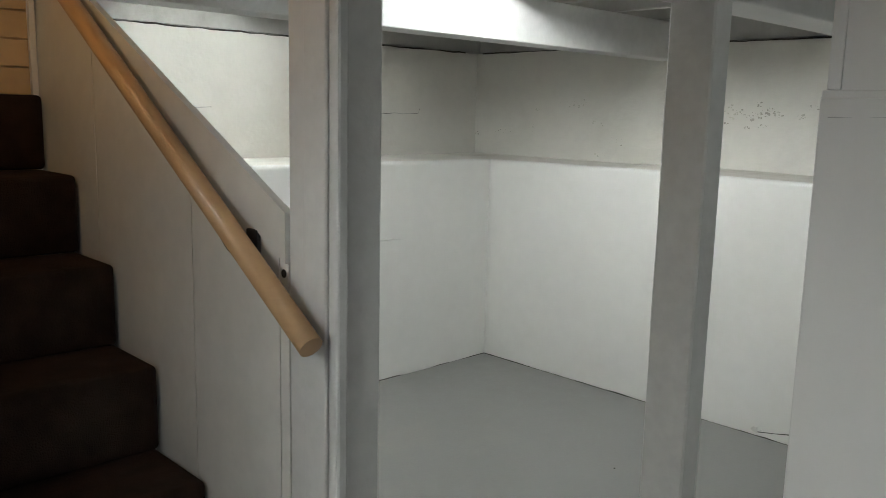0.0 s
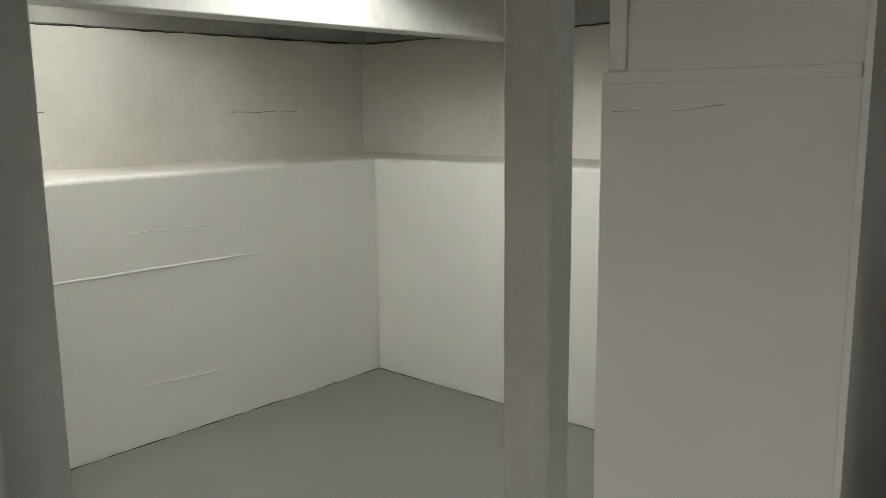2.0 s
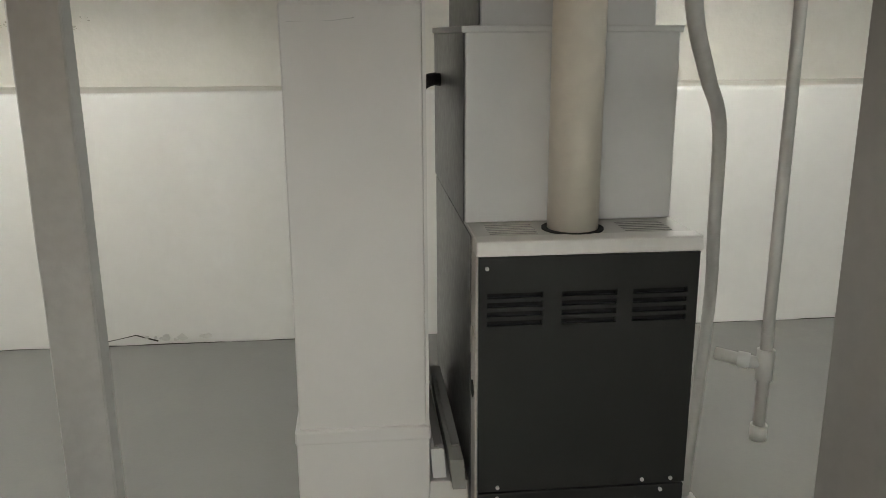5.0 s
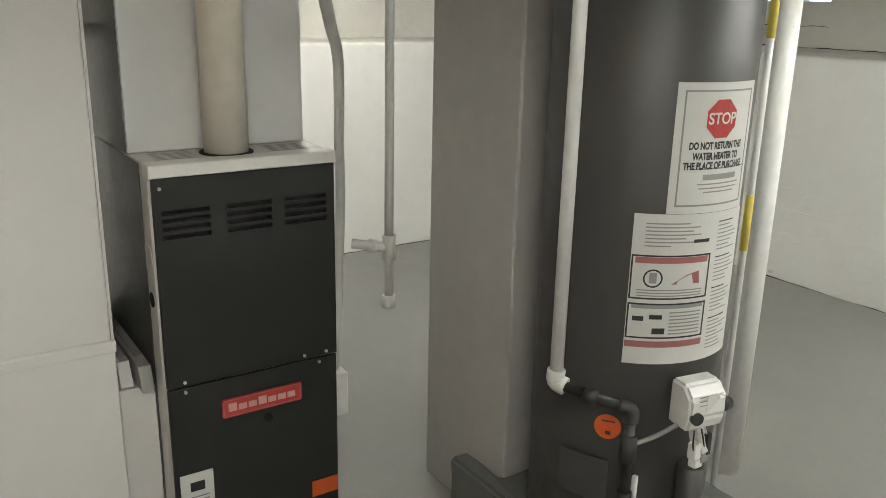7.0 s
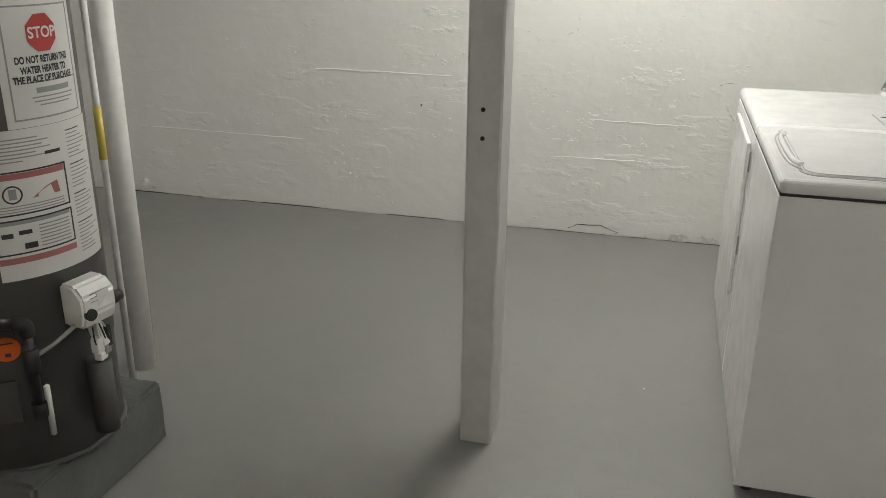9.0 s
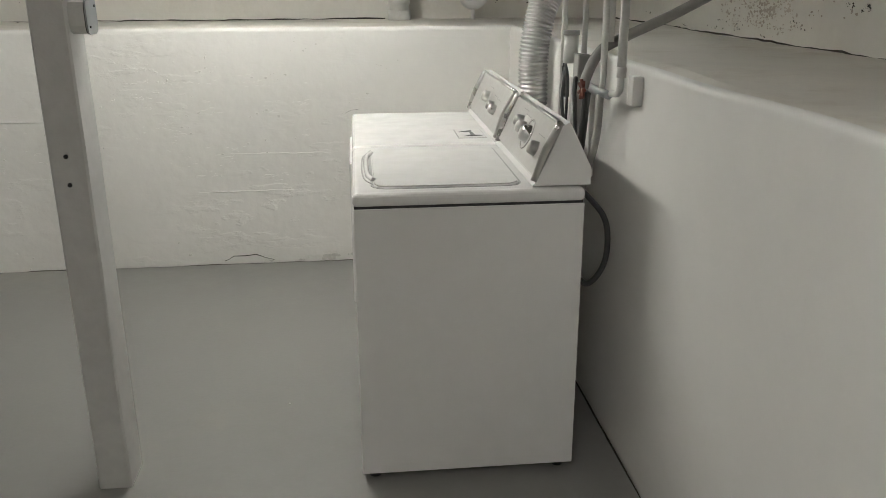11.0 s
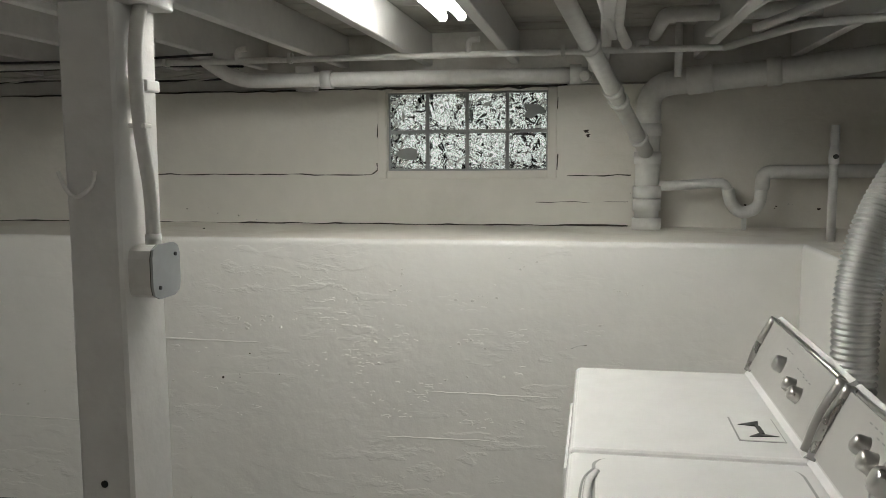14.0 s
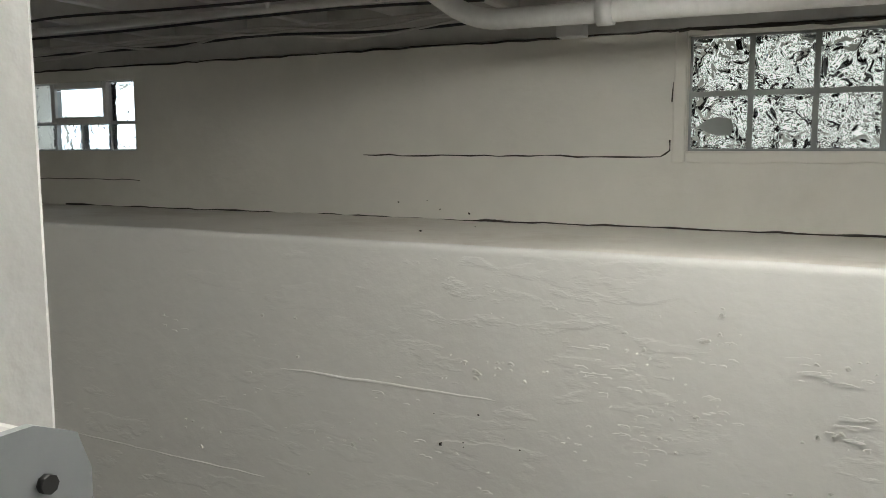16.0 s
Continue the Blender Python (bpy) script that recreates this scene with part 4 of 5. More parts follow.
# discharge pipes beside the tank
dp = thing("discharge_pipe", (1.08, -1.32, 0), "white plastic pipe standing behind the heater pad", "pipe")
part("pipe", tube(bmesh.new(), [(1.08, -1.32, 0), (1.08, -1.32, JOIST)], 0.043, 20), M_PVC, dp)
tp = thing("thin_pipe", (0.93, -1.05, 0), "thin white overflow pipe with yellow tape", "pipe")
part("pipe", tube(bmesh.new(), [(0.93, -1.05, 0), (0.93, -1.05, JOIST)], 0.0105, 12), M_PVC, tp)
for z0, z1 in ((0.86, 1.02), (1.44, 1.60)):
    part("tape", tube(bmesh.new(), [(0.93, -1.05, z0), (0.93, -1.05, z1)], 0.0118, 12), M_YELLOW, tp)


# tank and gas line, shrunk forward onto the pad to fit the camera's view
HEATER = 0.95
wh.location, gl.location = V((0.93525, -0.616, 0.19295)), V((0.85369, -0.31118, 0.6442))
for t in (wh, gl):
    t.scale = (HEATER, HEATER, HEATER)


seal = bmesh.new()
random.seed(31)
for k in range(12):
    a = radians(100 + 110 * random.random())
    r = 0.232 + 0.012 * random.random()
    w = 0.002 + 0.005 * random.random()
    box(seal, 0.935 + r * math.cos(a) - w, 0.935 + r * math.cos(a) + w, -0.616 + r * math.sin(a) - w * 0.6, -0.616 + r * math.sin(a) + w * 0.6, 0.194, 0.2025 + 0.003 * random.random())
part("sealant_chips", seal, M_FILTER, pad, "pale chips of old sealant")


# ---- laundry ----
def laundry_body(t, x0, x1, y0, y1, lab):
    part("body", nbox(x0, x1, y0, y1, 0.025, 0.8940, 0.003, 2), M_WHITE, t)
    part("top_seam", nbox(x0 + 0.004, x1 - 0.003, y0 + 0.004, y1 - 0.003, 0.875, 0.902), M_INK, t, "dark seam under the top")
    part("top", nbox(x0 - 0.003, x1 + 0.002, y0 - 0.002, y1 + 0.002, 0.897, 0.94, 0.018, 4), M_WHITE, t)
    for xx in (x0 + 0.04, x1 - 0.04):
        for yy in (y0 + 0.04, y1 - 0.04):
            part("foot", tube(bmesh.new(), [(xx, yy, 0.0), (xx, yy, 0.03)], 0.018, 10), M_INK, t)


def rounded_plate(x0, x1, y0, y1, z0, z1, r, bev=0.0):
    """A flat plate with round corners seen from above."""
    poly = []
    for cx, cy, a0 in ((x1 - r, y1 - r, 0), (x0 + r, y1 - r, 90), (x0 + r, y0 + r, 180), (x1 - r, y0 + r, 270)):
        poly += [(cx + r * math.cos(radians(a0 + 15 * i)), cy + r * math.sin(radians(a0 + 15 * i))) for i in range(7)]
    bm = prism(bmesh.new(), poly, "z", z0, z1)
    if bev:
        bmesh.ops.bevel(bm, geom=[e for e in bm.edges if all(abs(v.co.z - z1) < 1e-6 for v in e.verts)], offset=bev, segments=2, affect="EDGES")
    return bm


def console(t, xf, xb, y0, y1, knobs):
    """A sloped control panel: foot at xf, back at xb."""
    z0, z1 = 0.944, 1.128
    xt = xf - 0.088
    bm = bmesh.new()
    prism(bm, [(xf - 0.004, z0), (xf - 0.016, z0 + 0.012), (xt, z1 - 0.012), (xt - 0.02, z1), (xb + 0.06, z1 - 0.015), (xb, z0 + 0.05), (xb, z0)], "y", y0, y1)
    c = part("console", bm, M_WHITE, t, "sloped control console")
    nrm = V((z1 - z0, 0, xf - xt)).normalized()
    at = lambda f, yy, d: V((xf - 0.012, yy, z0 + 0.012)) + (V((xt, yy, z1 - 0.008)) - V((xf - 0.012, yy, z0 + 0.012))) * f + nrm * d
    bm = bmesh.new()
    q = [at(0.06, y0 + 0.03, 0.002), at(0.06, y1 - 0.03, 0.002), at(0.97, y1 - 0.03, 0.002), at(0.97, y0 + 0.03, 0.002)]
    r = [p + nrm * 0.004 for p in q]
    A, B = [bm.verts.new(p) for p in q], [bm.verts.new(p) for p in r]
    bm.faces.new(B)
    for i in range(4):
        bm.faces.new((A[i], A[(i + 1) % 4], B[(i + 1) % 4], B[i]))
    part("panel", bm, M_CONSOLE, c)
    for yy in (y0 + 0.012, y1 - 0.012):
        bm = bmesh.new()
        tube(bm, [at(0.0, yy, 0.0), at(0.5, yy, 0.010), at(1.02, yy, 0.004)], 0.013, 10, 5)
        part("end_trim", bm, M_CHROME, c, "chrome end trim")
    part("top_trim", tube(bmesh.new(), [at(1.0, y0 + 0.02, 0.001), at(1.0, y1 - 0.02, 0.001)], 0.007, 8), M_CHROME, c)
    for yy, f, rr in knobs:
        k = part("knob", tube(bmesh.new(), [at(f, yy, d) for d in (0.005, 0.007, 0.016, 0.024, 0.030, 0.033, 0.034)], lambda g, rr=rr: rr * (1.0, 0.88, 0.84, 0.80, 0.70, 0.48, 0.15)[round(g * 6)], 24), M_CHROME, c, "chrome control knob")
        if rr > 0.03:
            ring = bmesh.new()
            P = [at(f, yy, 0.0062) + (V((0, 1, 0)) * math.cos(a) + nrm.cross(V((0, 1, 0))) * math.sin(a)) * (rr + 0.015) for a in (2 * math.pi * i / 32 for i in range(33))]
            tube(ring, P, 0.0022, 6)
            part("dial_ring", ring, M_GREYPL, c)
        for i in range(3):
            part("writing_bar", nbox(-0.0005, 0.0005, -0.007, 0.007, -0.0015, 0.0015), M_GREYINK, c).data.transform(Matrix.Translation(-ORIGIN[t]) @ Matrix.Translation(at(min(0.93, f + 0.24), yy + 0.03 * (i - 1), 0.0062)) @ Matrix.Rotation(radians(-26), 4, "Y") @ Matrix.Translation(ORIGIN[t]))
    return c


WX0, WX1, WY0, WY1 = -1.665, -0.99, -1.80, -1.115
washer = thing("washing_machine", ((WX0 + WX1) / 2, (WY0 + WY1) / 2, 0), "white top-loading washing machine with chrome knobs", "washing machine", "laundry machines")
laundry_body(washer, WX0, WX1, WY0, WY1, "")
part("lid", rounded_plate(-1.485, -1.052, -1.752, -1.170, 0.937, 0.9465, 0.045, 0.004), M_WHITE, washer, "large flush white lid")
part("lid_gap", rounded_plate(-1.492, -1.044, -1.760, -1.162, 0.936, 0.9412, 0.05), M_GREYINK, washer)
bm = tube(bmesh.new(), [(-1.055, -1.66, 0.945), (-1.038, -1.60, 0.947), (-1.034, -1.46, 0.948), (-1.038, -1.32, 0.947), (-1.055, -1.26, 0.945)], 0.008, 10, 6)
part("lid_handle", bm, M_WHITE, washer)
part("handle_gap", tube(bmesh.new(), [(-1.052, -1.70, 0.9405), (-1.026, -1.62, 0.9408), (-1.020, -1.46, 0.9408), (-1.026, -1.30, 0.9408), (-1.052, -1.22, 0.9405)], 0.0025, 8, 6), M_GREYINK, washer)
console(washer, -1.508, -1.685, WY0 + 0.005, WY1 - 0.02, [(-1.265, 0.42, 0.027), (-1.425, 0.52, 0.034), (-1.51, 0.55, 0.026), (-1.57, 0.62, 0.025)])
DY0, DY1 = -2.60, -1.817
dryer = thing("clothes_dryer", ((WX0 + WX1) / 2, (DY0 + DY1) / 2, 0), "white clothes dryer with a sloped chrome-knobbed console", "dryer", "laundry machines")
laundry_body(dryer, WX0, WX1, DY0, DY1, "")
console(dryer, -1.508, -1.685, DY0 + 0.02, DY1 - 0.01, [(-2.04, 0.42, 0.024), (-2.11, 0.45, 0.024), (-2.27, 0.55, 0.027)])
part("lint_lid", nbox(-1.498, -1.395, -2.115, -1.935, 0.939, 0.9428, 0.001), M_WHITE, dryer, "lint filter lid")
part("lint_lid_gap", nbox(-1.501, -1.392, -2.118, -1.932, 0.9385, 0.9409), M_GREYINK, dryer)
for q in ([(-1.462, -2.085), (-1.407, -2.050), (-1.455, -2.042)], [(-1.459, -2.043), (-1.447, -2.043), (-1.449, -1.985), (-1.461, -1.985)], [(-1.490, -1.966), (-1.420, -1.958), (-1.446, -1.986)]):
    part("lint_mark", prism(bmesh.new(), q, "z", 0.9430, 0.9446), M_IRON, dryer)
for zz in (0.50, 0.80):
    part("door_hinge", nbox(-0.992, -0.984, -1.875, -1.862, zz - 0.035, zz + 0.035, 0.003), M_GREYPL, dryer)
part("door", nbox(-0.99, -0.975, -2.46, -1.90, 0.30, 0.86, 0.006), M_WHITE, dryer)

# foil vent from the dryer up to the window
vent = thing("dryer_vent_duct", (-1.78, -2.35, 0.9), "shiny ribbed foil vent duct from dryer to window", "vent duct")
VP = [(-1.765, -2.36, 0.62), (-1.765, -2.36, 1.00), (-1.77, -2.36, 1.27), (-1.84, -2.40, 1.48), (-2.0, -2.50, 1.68), (-2.18, -2.62, 1.775), (-2.42, -2.74, 1.805), (-2.60, -2.79, 1.80)]
P = smooth_path(VP, 180)
bm = bmesh.new()
tube(bm, P, lambda f: 0.060 + 0.0040 * math.sin(f * 2 * math.pi * 112), 24)
part("foil_hose", bm, M_FOIL, vent)
part("collar", tube(bmesh.new(), [(-2.54, -2.77, 1.80), (-2.592, -2.785, 1.80)], 0.063, 20), M_GALV, vent)
part("wall_plate", nbox(UW - 0.034, UW - 0.014, -2.86, -2.652, 1.739, 1.929), M_GALV, vent)

# laundry supply pipes and valves on the west bench
wp = thing("laundry_water_pipes", (-1.80, -1.55, 1.0), "white-painted supply pipes with valves above the washer", "pipes")
part("riser", pipe([(-1.775, -1.885, JOIST), (-1.775, -1.885, 1.02)], 0.0105), M_PIPE, wp)
part("riser", pipe([(-1.785, -1.64, JOIST), (-1.785, -1.64, 1.27)], 0.0095), M_PIPE, wp)
part("riser", pipe([(-1.775, -1.37, JOIST), (-1.775, -1.37, 1.20), (-1.775, -1.42, 1.175)], 0.0105), M_PIPE, wp)
part("riser", pipe([(-1.79, -1.24, JOIST), (-1.79, -1.24, 1.19), (-1.775, -1.36, 1.18)], 0.0105, 0.03), M_PIPE, wp)
part("sleeve", tube(bmesh.new(), [(-1.79, -1.238, 1.26), (-1.79, -1.238, 1.64)], 0.0135, 12), M_PIPE, wp)
part("sleeve", tube(bmesh.new(), [(-1.80, -1.395, 1.33), (-1.80, -1.395, 1.60)], 0.011, 12), M_PIPE, wp)
part("valve_body", tube(bmesh.new(), [(-1.775, -1.30, 1.18), (-1.765, -1.45, 1.18)], 0.0135, 12), M_COVER, wp)
part("coupling", tube(bmesh.new(), [(-1.79, -1.237, 1.24), (-1.79, -1.237, 1.27)], 0.0145, 12), M_PIPE, wp)
vh = bmesh.new()
for k in range(7):
    a = 2 * math.pi * k / 7
    tube(vh, [(-1.735, -1.45, 1.18), (-1.73, -1.45 + 0.032 * math.cos(a), 1.18 + 0.032 * math.sin(a))], 0.0065, 8)
part("valve_handle", vh, M_COPPER, wp, "worn red valve handle")
part("air_chamber", tube(bmesh.new(), [(-1.765, -1.74, 1.235), (-1.765, -1.74, 1.33)], 0.026, 14), M_PIPE, wp)
part("air_chamber_cap", tube(bmesh.new(), [(-1.765, -1.74, 1.33), (-1.765, -1.74, 1.345)], 0.029, 14), M_GREYPL, wp)
part("outlet_box", nbox(-1.80, -1.755, -1.665, -1.60, 1.13, 1.275, 0.006), M_GREYPL, wp)
part("valve_knuckle", tube(bmesh.new(), [(-1.76, -1.80, 1.215), (-1.755, -1.75, 1.18), (-1.75, -1.72, 1.12)], 0.011, 10, 4), M_IRON, wp)
part("cord", tube(bmesh.new(), [(-1.76, -1.80, 1.20), (-1.75, -1.77, 1.24), (-1.745, -1.71, 1.21), (-1.745, -1.69, 1.10), (-1.745, -1.72, 0.95)], 0.005, 8, 6), M_INK, wp)
part("cord", tube(bmesh.new(), [(-1.75, -1.60, 1.20), (-1.74, -1.57, 1.15), (-1.742, -1.55, 1.02), (-1.745, -1.60, 0.9)], 0.008, 8, 6), M_INK, wp)
part("wall_board", nbox(-1.832, -1.80, -1.20, -1.155, 1.165, 1.25, 0.004), M_WOOD, wp)
part("wall_board", nbox(-1.834, -1.808, -1.95, -1.62, 0.85, 1.17, 0.004), M_WOOD, wp)
hs = thing("washer_hoses", (-1.76, -1.5, 0.4), "grey washer hoses hanging behind the machine", "hoses")
part("hose", tube(bmesh.new(), [(-1.765, -1.36, 1.175), (-1.76, -1.365, 1.03), (-1.75, -1.46, 0.85), (-1.74, -1.50, 0.70)], 0.013, 10, 8), M_RUBBER, hs)
part("hose", tube(bmesh.new(), [(-1.755, -1.47, 1.17), (-1.75, -1.50, 0.98), (-1.745, -1.55, 0.75)], 0.013, 10, 8), M_DKHOSE, hs)
part("hose", tube(bmesh.new(), [(-1.69, -1.22, 0.90), (-1.735, -1.15, 0.84), (-1.745, -1.13, 0.76), (-1.735, -1.14, 0.68), (-1.70, -1.17, 0.62), (-1.69, -1.3, 0.61)], 0.009, 10, 8), M_DKHOSE, hs)
part("cord", tube(bmesh.new(), [(-1.75, -1.74, 1.22), (-1.735, -1.72, 1.10), (-1.74, -1.66, 0.98), (-1.74, -1.62, 0.80)], 0.006, 8, 8), M_DKHOSE, hs)
dh = thing("drain_hose", (-2.1, -1.6, 1.2), "grey drain hose climbing to the standpipe", "hose")
part("hose", tube(bmesh.new(), [(-1.74, -1.62, 0.72), (-1.745, -1.60, 0.95), (-1.76, -1.57, 1.14), (-1.80, -1.53, 1.28), (-1.90, -1.58, 1.33), (-2.10, -1.60, 1.415), (-2.30, -1.60, 1.52), (-2.44, -1.53, 1.63), (-2.50, -1.49, 1.72)], 0.0175, 12, 8), M_RUBBER, dh)
part("hook_end", tube(bmesh.new(), [(-2.50, -1.49, 1.71), (-2.51, -1.48, 1.80), (-2.525, -1.44, 1.835), (-2.53, -1.39, 1.82), (-2.53, -1.38, 1.75)], 0.024, 12, 6), M_RUBBER, dh)

# ---- waste pipes on the ledge ----
st = thing("soil_stack", (-1.28, -3.93, LEDGE), "white-painted cast iron soil stack on the ledge", "pipe")
part("upright", pipe([(-1.28, -3.93, LEDGE), (-1.28, -3.93, 1.955), (-1.95, -3.80, 2.005), (-2.30, -3.55, 2.03), (-2.33, -3.50, DECK)], 0.056, 0.11, 20), M_PIPE, st)
for z, r in ((LEDGE + 0.03, 0.068), (1.40, 0.066), (1.46, 0.066), (1.62, 0.063), (1.75, 0.062)):
    part("hub", tube(bmesh.new(), [(-1.28, -3.93, z - 0.028), (-1.28, -3.93, z + 0.028)], r, 20), M_PIPE, st)
part("coupling", tube(bmesh.new(), [(-1.45, -3.90, 1.968), (-1.56, -3.877, 1.977)], 0.063, 20), M_PIPE, st)
part("coupling", tube(bmesh.new(), [(-1.78, -3.83, 1.993), (-1.84, -3.82, 1.997)], 0.064, 20), M_PIPE, st)
dg = thing("branch_drain", (-1.1, -3.5, 1.62), "white-painted sloping branch drain into the stack", "pipe")
da, db = V((-0.90, -2.70, 2.20)), V((-1.275, -3.90, 1.64))
part("pipe", tube(bmesh.new(), [da, db], 0.034, 16), M_PIPE, dg)
for f in (0.3, 0.55, 0.62, 0.88):
    p = da.lerp(db, f)
    d = (db - da).normalized() * 0.016
    part("coupling", tube(bmesh.new(), [p - d, p + d], 0.041, 16), M_PIPE, dg)
tr = thing("sink_trap", (-1.75, -3.90, 1.30), "white-painted waste trap and pipe along the ledge", "pipe")
part("inlet", pipe([(-1.32, -3.93, 1.485), (-1.63, -3.93, 1.505), (-1.665, -3.93, 1.40)], 0.024, 0.03), M_PIPE, tr)
part("trap", tube(bmesh.new(), [(-1.645, -3.93, 1.475), (-1.66, -3.93, 1.415), (-1.695, -3.93, 1.372), (-1.745, -3.93, 1.372), (-1.785, -3.93, 1.41), (-1.795, -3.93, 1.50)], 0.028, 14, 6), M_PIPE, tr)
part("outlet", pipe([(-1.795, -3.93, 1.47), (-1.80, -3.93, 1.553), (-1.98, -3.93, 1.553), (-2.44, -3.90, 1.558), (-2.50, -3.84, 1.558), (-2.51, -1.40, 1.53), (-2.51, -1.36, 1.55), (-2.51, -1.34, 1.86)], 0.032, 0.07), M_PIPE, tr)
part("drain_plug", tube(bmesh.new(), [(-1.72, -3.93, 1.345), (-1.72, -3.93, LEDGE)], 0.012, 8), M_PIPE, tr)
part("standpipe", tube(bmesh.new(), [(-1.975, -3.45, LEDGE), (-1.975, -3.45, 1.745)], 0.017, 12), M_PIPE, tr)
part("standpipe_collar", tube(bmesh.new(), [(-1.975, -3.45, 1.59), (-1.975, -3.45, 1.65)], 0.021, 12), M_PIPE, tr)
part("shutoff", tube(bmesh.new(), [(-1.975, -3.45, 1.62), (-1.975, -3.42, 1.62)], 0.010, 8), M_IRON, tr)

# overhead supply and drain along the south wall
ov = thing("overhead_supply_pipe", (0.2, -3.45, 2.05), "white-painted water pipe under the joists", "pipe")
part("pipe", pipe([(3.9, -3.48, 2.06), (-1.55, -3.47, 2.062), (-1.60, -3.47, 2.062)], 0.0135), M_PIPE, ov)
for x, h in ((-0.50, 0.06), (0.55, 0.05), (1.35, 0.05), (-1.2, 0.03)):
    part("stub", pipe([(x, -3.472, 2.062), (x, -3.472, 2.062 + h), (x - 0.05, -3.472, 2.064 + h)], 0.0125, 0.03), M_PIPE, ov)
for x in (0.9, 0.3, -0.9):
    part("strap", nbox(x - 0.008, x + 0.008, -3.495, -3.455, 2.046, JOIST), M_PIPE, ov)
od = thing("overhead_drain_pipe", (0.0, -3.6, 1.98), "white-painted drain pipe along the south wall", "pipe")
part("pipe", pipe([(0.78, -3.40, DECK - 0.02), (0.76, -3.47, 2.11), (0.62, -3.60, 1.985), (-1.02, -3.66, 1.985)], 0.033, 0.10, 16), M_PIPE, od)
for x in (0.18, -0.95):
    part("coupling", tube(bmesh.new(), [(x + 0.025, -3.62, 1.985), (x - 0.025, -3.622, 1.985)], 0.042, 16), M_PIPE, od)
part("hanger", nbox(0.36, 0.46, -4.03, -3.96, 1.965, JOIST, 0.004), M_WOOD, od)
hb = thing("hose_valve", (-1.02, -3.52, 1.96), "small painted stop valve on the overhead pipe", "valve")
part("body", tube(bmesh.new(), [(-1.02, -3.47, 2.05), (-1.02, -3.50, 1.985)], 0.016, 10), M_PIPE, hb)
part("handle", tube(bmesh.new(), [(-1.00, -3.50, 1.97), (-0.99, -3.47, 1.96)], 0.022, 10), M_PIPE, hb)
part("lever", tube(bmesh.new(), [(-1.03, -3.48, 2.0), (-1.09, -3.46, 1.93)], 0.006, 8), M_IRON, hb)
# pipes and braces in the south-west joist bays
for name, pts, r, lab in (("overhead_branch_pipe", [(-1.1, -1.9, 2.13), (-1.12, -3.3, 2.13), (-1.16, -3.44, 2.08)], 0.022, "white-painted pipe in the joist bay"),
                          ("overhead_branch_pipe", [(-1.55, -3.47, 2.062), (-1.75, -3.0, 2.075), (-2.1, -2.9, 2.08), (-2.45, -2.9, 2.08)], 0.015, "white-painted pipe in the joist bay"),
                          ("overhead_branch_pipe", [(-1.30, -3.9, 2.18), (-1.30, -3.3, 2.17), (-1.85, -3.2, 2.16)], 0.03, "white-painted pipe in the joist bay"),
                          ("overhead_branch_pipe", [(-1.38, -3.6, 1.96), (-1.38, -3.6, DECK - 0.03)], 0.016, "white-painted pipe rising to the floor above")):
    t = thing(name, pts[0], lab, "pipe")
    part("pipe", pipe(pts, r), M_PIPE, t)
for a, b in (((-1.02, -2.2), (-1.10, -3.2)), ((-1.62, -2.6), (-1.45, -3.2)), ((-2.05, -2.0), (-1.6, -3.1))):
    bm = bmesh.new()
    tube(bm, [(a[0], a[1], JOIST + 0.06), (b[0], b[1], JOIST - 0.01)], 0.02, 4)
    single("timber_brace", bm, M_WOOD, "white-painted timber brace between joists", "brace")

# ---- post fittings ----
jb = thing("junction_box", (-0.30, -1.24, 1.375), "painted metal junction box with cut corners on the post", "junction box")
oct8 = [(0.045, 0.024), (0.040, 0.038), (0.024, 0.045), (-0.024, 0.045), (-0.040, 0.038), (-0.045, 0.024), (-0.045, -0.024), (-0.040, -0.038), (-0.024, -0.045), (0.024, -0.045), (0.040, -0.038), (0.045, -0.024)]
part("box", prism(bmesh.new(), [(-1.225 + u, 1.427 + w) for u, w in oct8], "x", -0.305, -0.264), M_PIPE, jb)
part("cover", prism(bmesh.new(), [(-1.225 + u * 1.05, 1.427 + w * 1.05) for u, w in oct8], "x", -0.311, -0.307), M_COVER, jb)
part("gap", prism(bmesh.new(), [(-1.225 + u * 1.02, 1.427 + w * 1.02) for u, w in oct8], "x", -0.3075, -0.3045), M_INK, jb)
for u, w in ((-0.028, 0.026), (0.027, -0.027)):
    part("screw", tube(bmesh.new(), [(-0.310, -1.225 + u, 1.427 + w), (-0.314, -1.225 + u, 1.427 + w)], 0.0035, 8), M_IRON, jb)
cd = thing("post_conduit", (-0.285, -1.22, 1.48), "white-painted conduit down the post to the box", "conduit")
part("conduit", tube(bmesh.new(), [(-0.284, -1.231, 1.478), (-0.284, -1.228, 1.56), (-0.282, -1.207, 1.68), (-0.281, -1.204, 1.80), (-0.285, -1.235, 1.90), (-0.33, -1.26, 1.95), (-0.36, -1.28, 2.00)], 0.0125, 12, 8), M_PIPE, cd)
part("connector", tube(bmesh.new(), [(-0.284, -1.231, 1.470), (-0.284, -1.231, 1.490)], 0.0145, 12), M_PIPE, cd)
part("strap", nbox(-0.2955, -0.264, -1.222, -1.198, 1.672, 1.680, 0.002), M_PIPE, cd)
part("clip", nbox(-0.290, -0.265, -1.265, -1.222, 1.735, 1.755, 0.003), M_PIPE, cd)
hk = thing("coat_hook", (-0.18, -1.162, 1.555), "painted wire hook on the post", "hook")
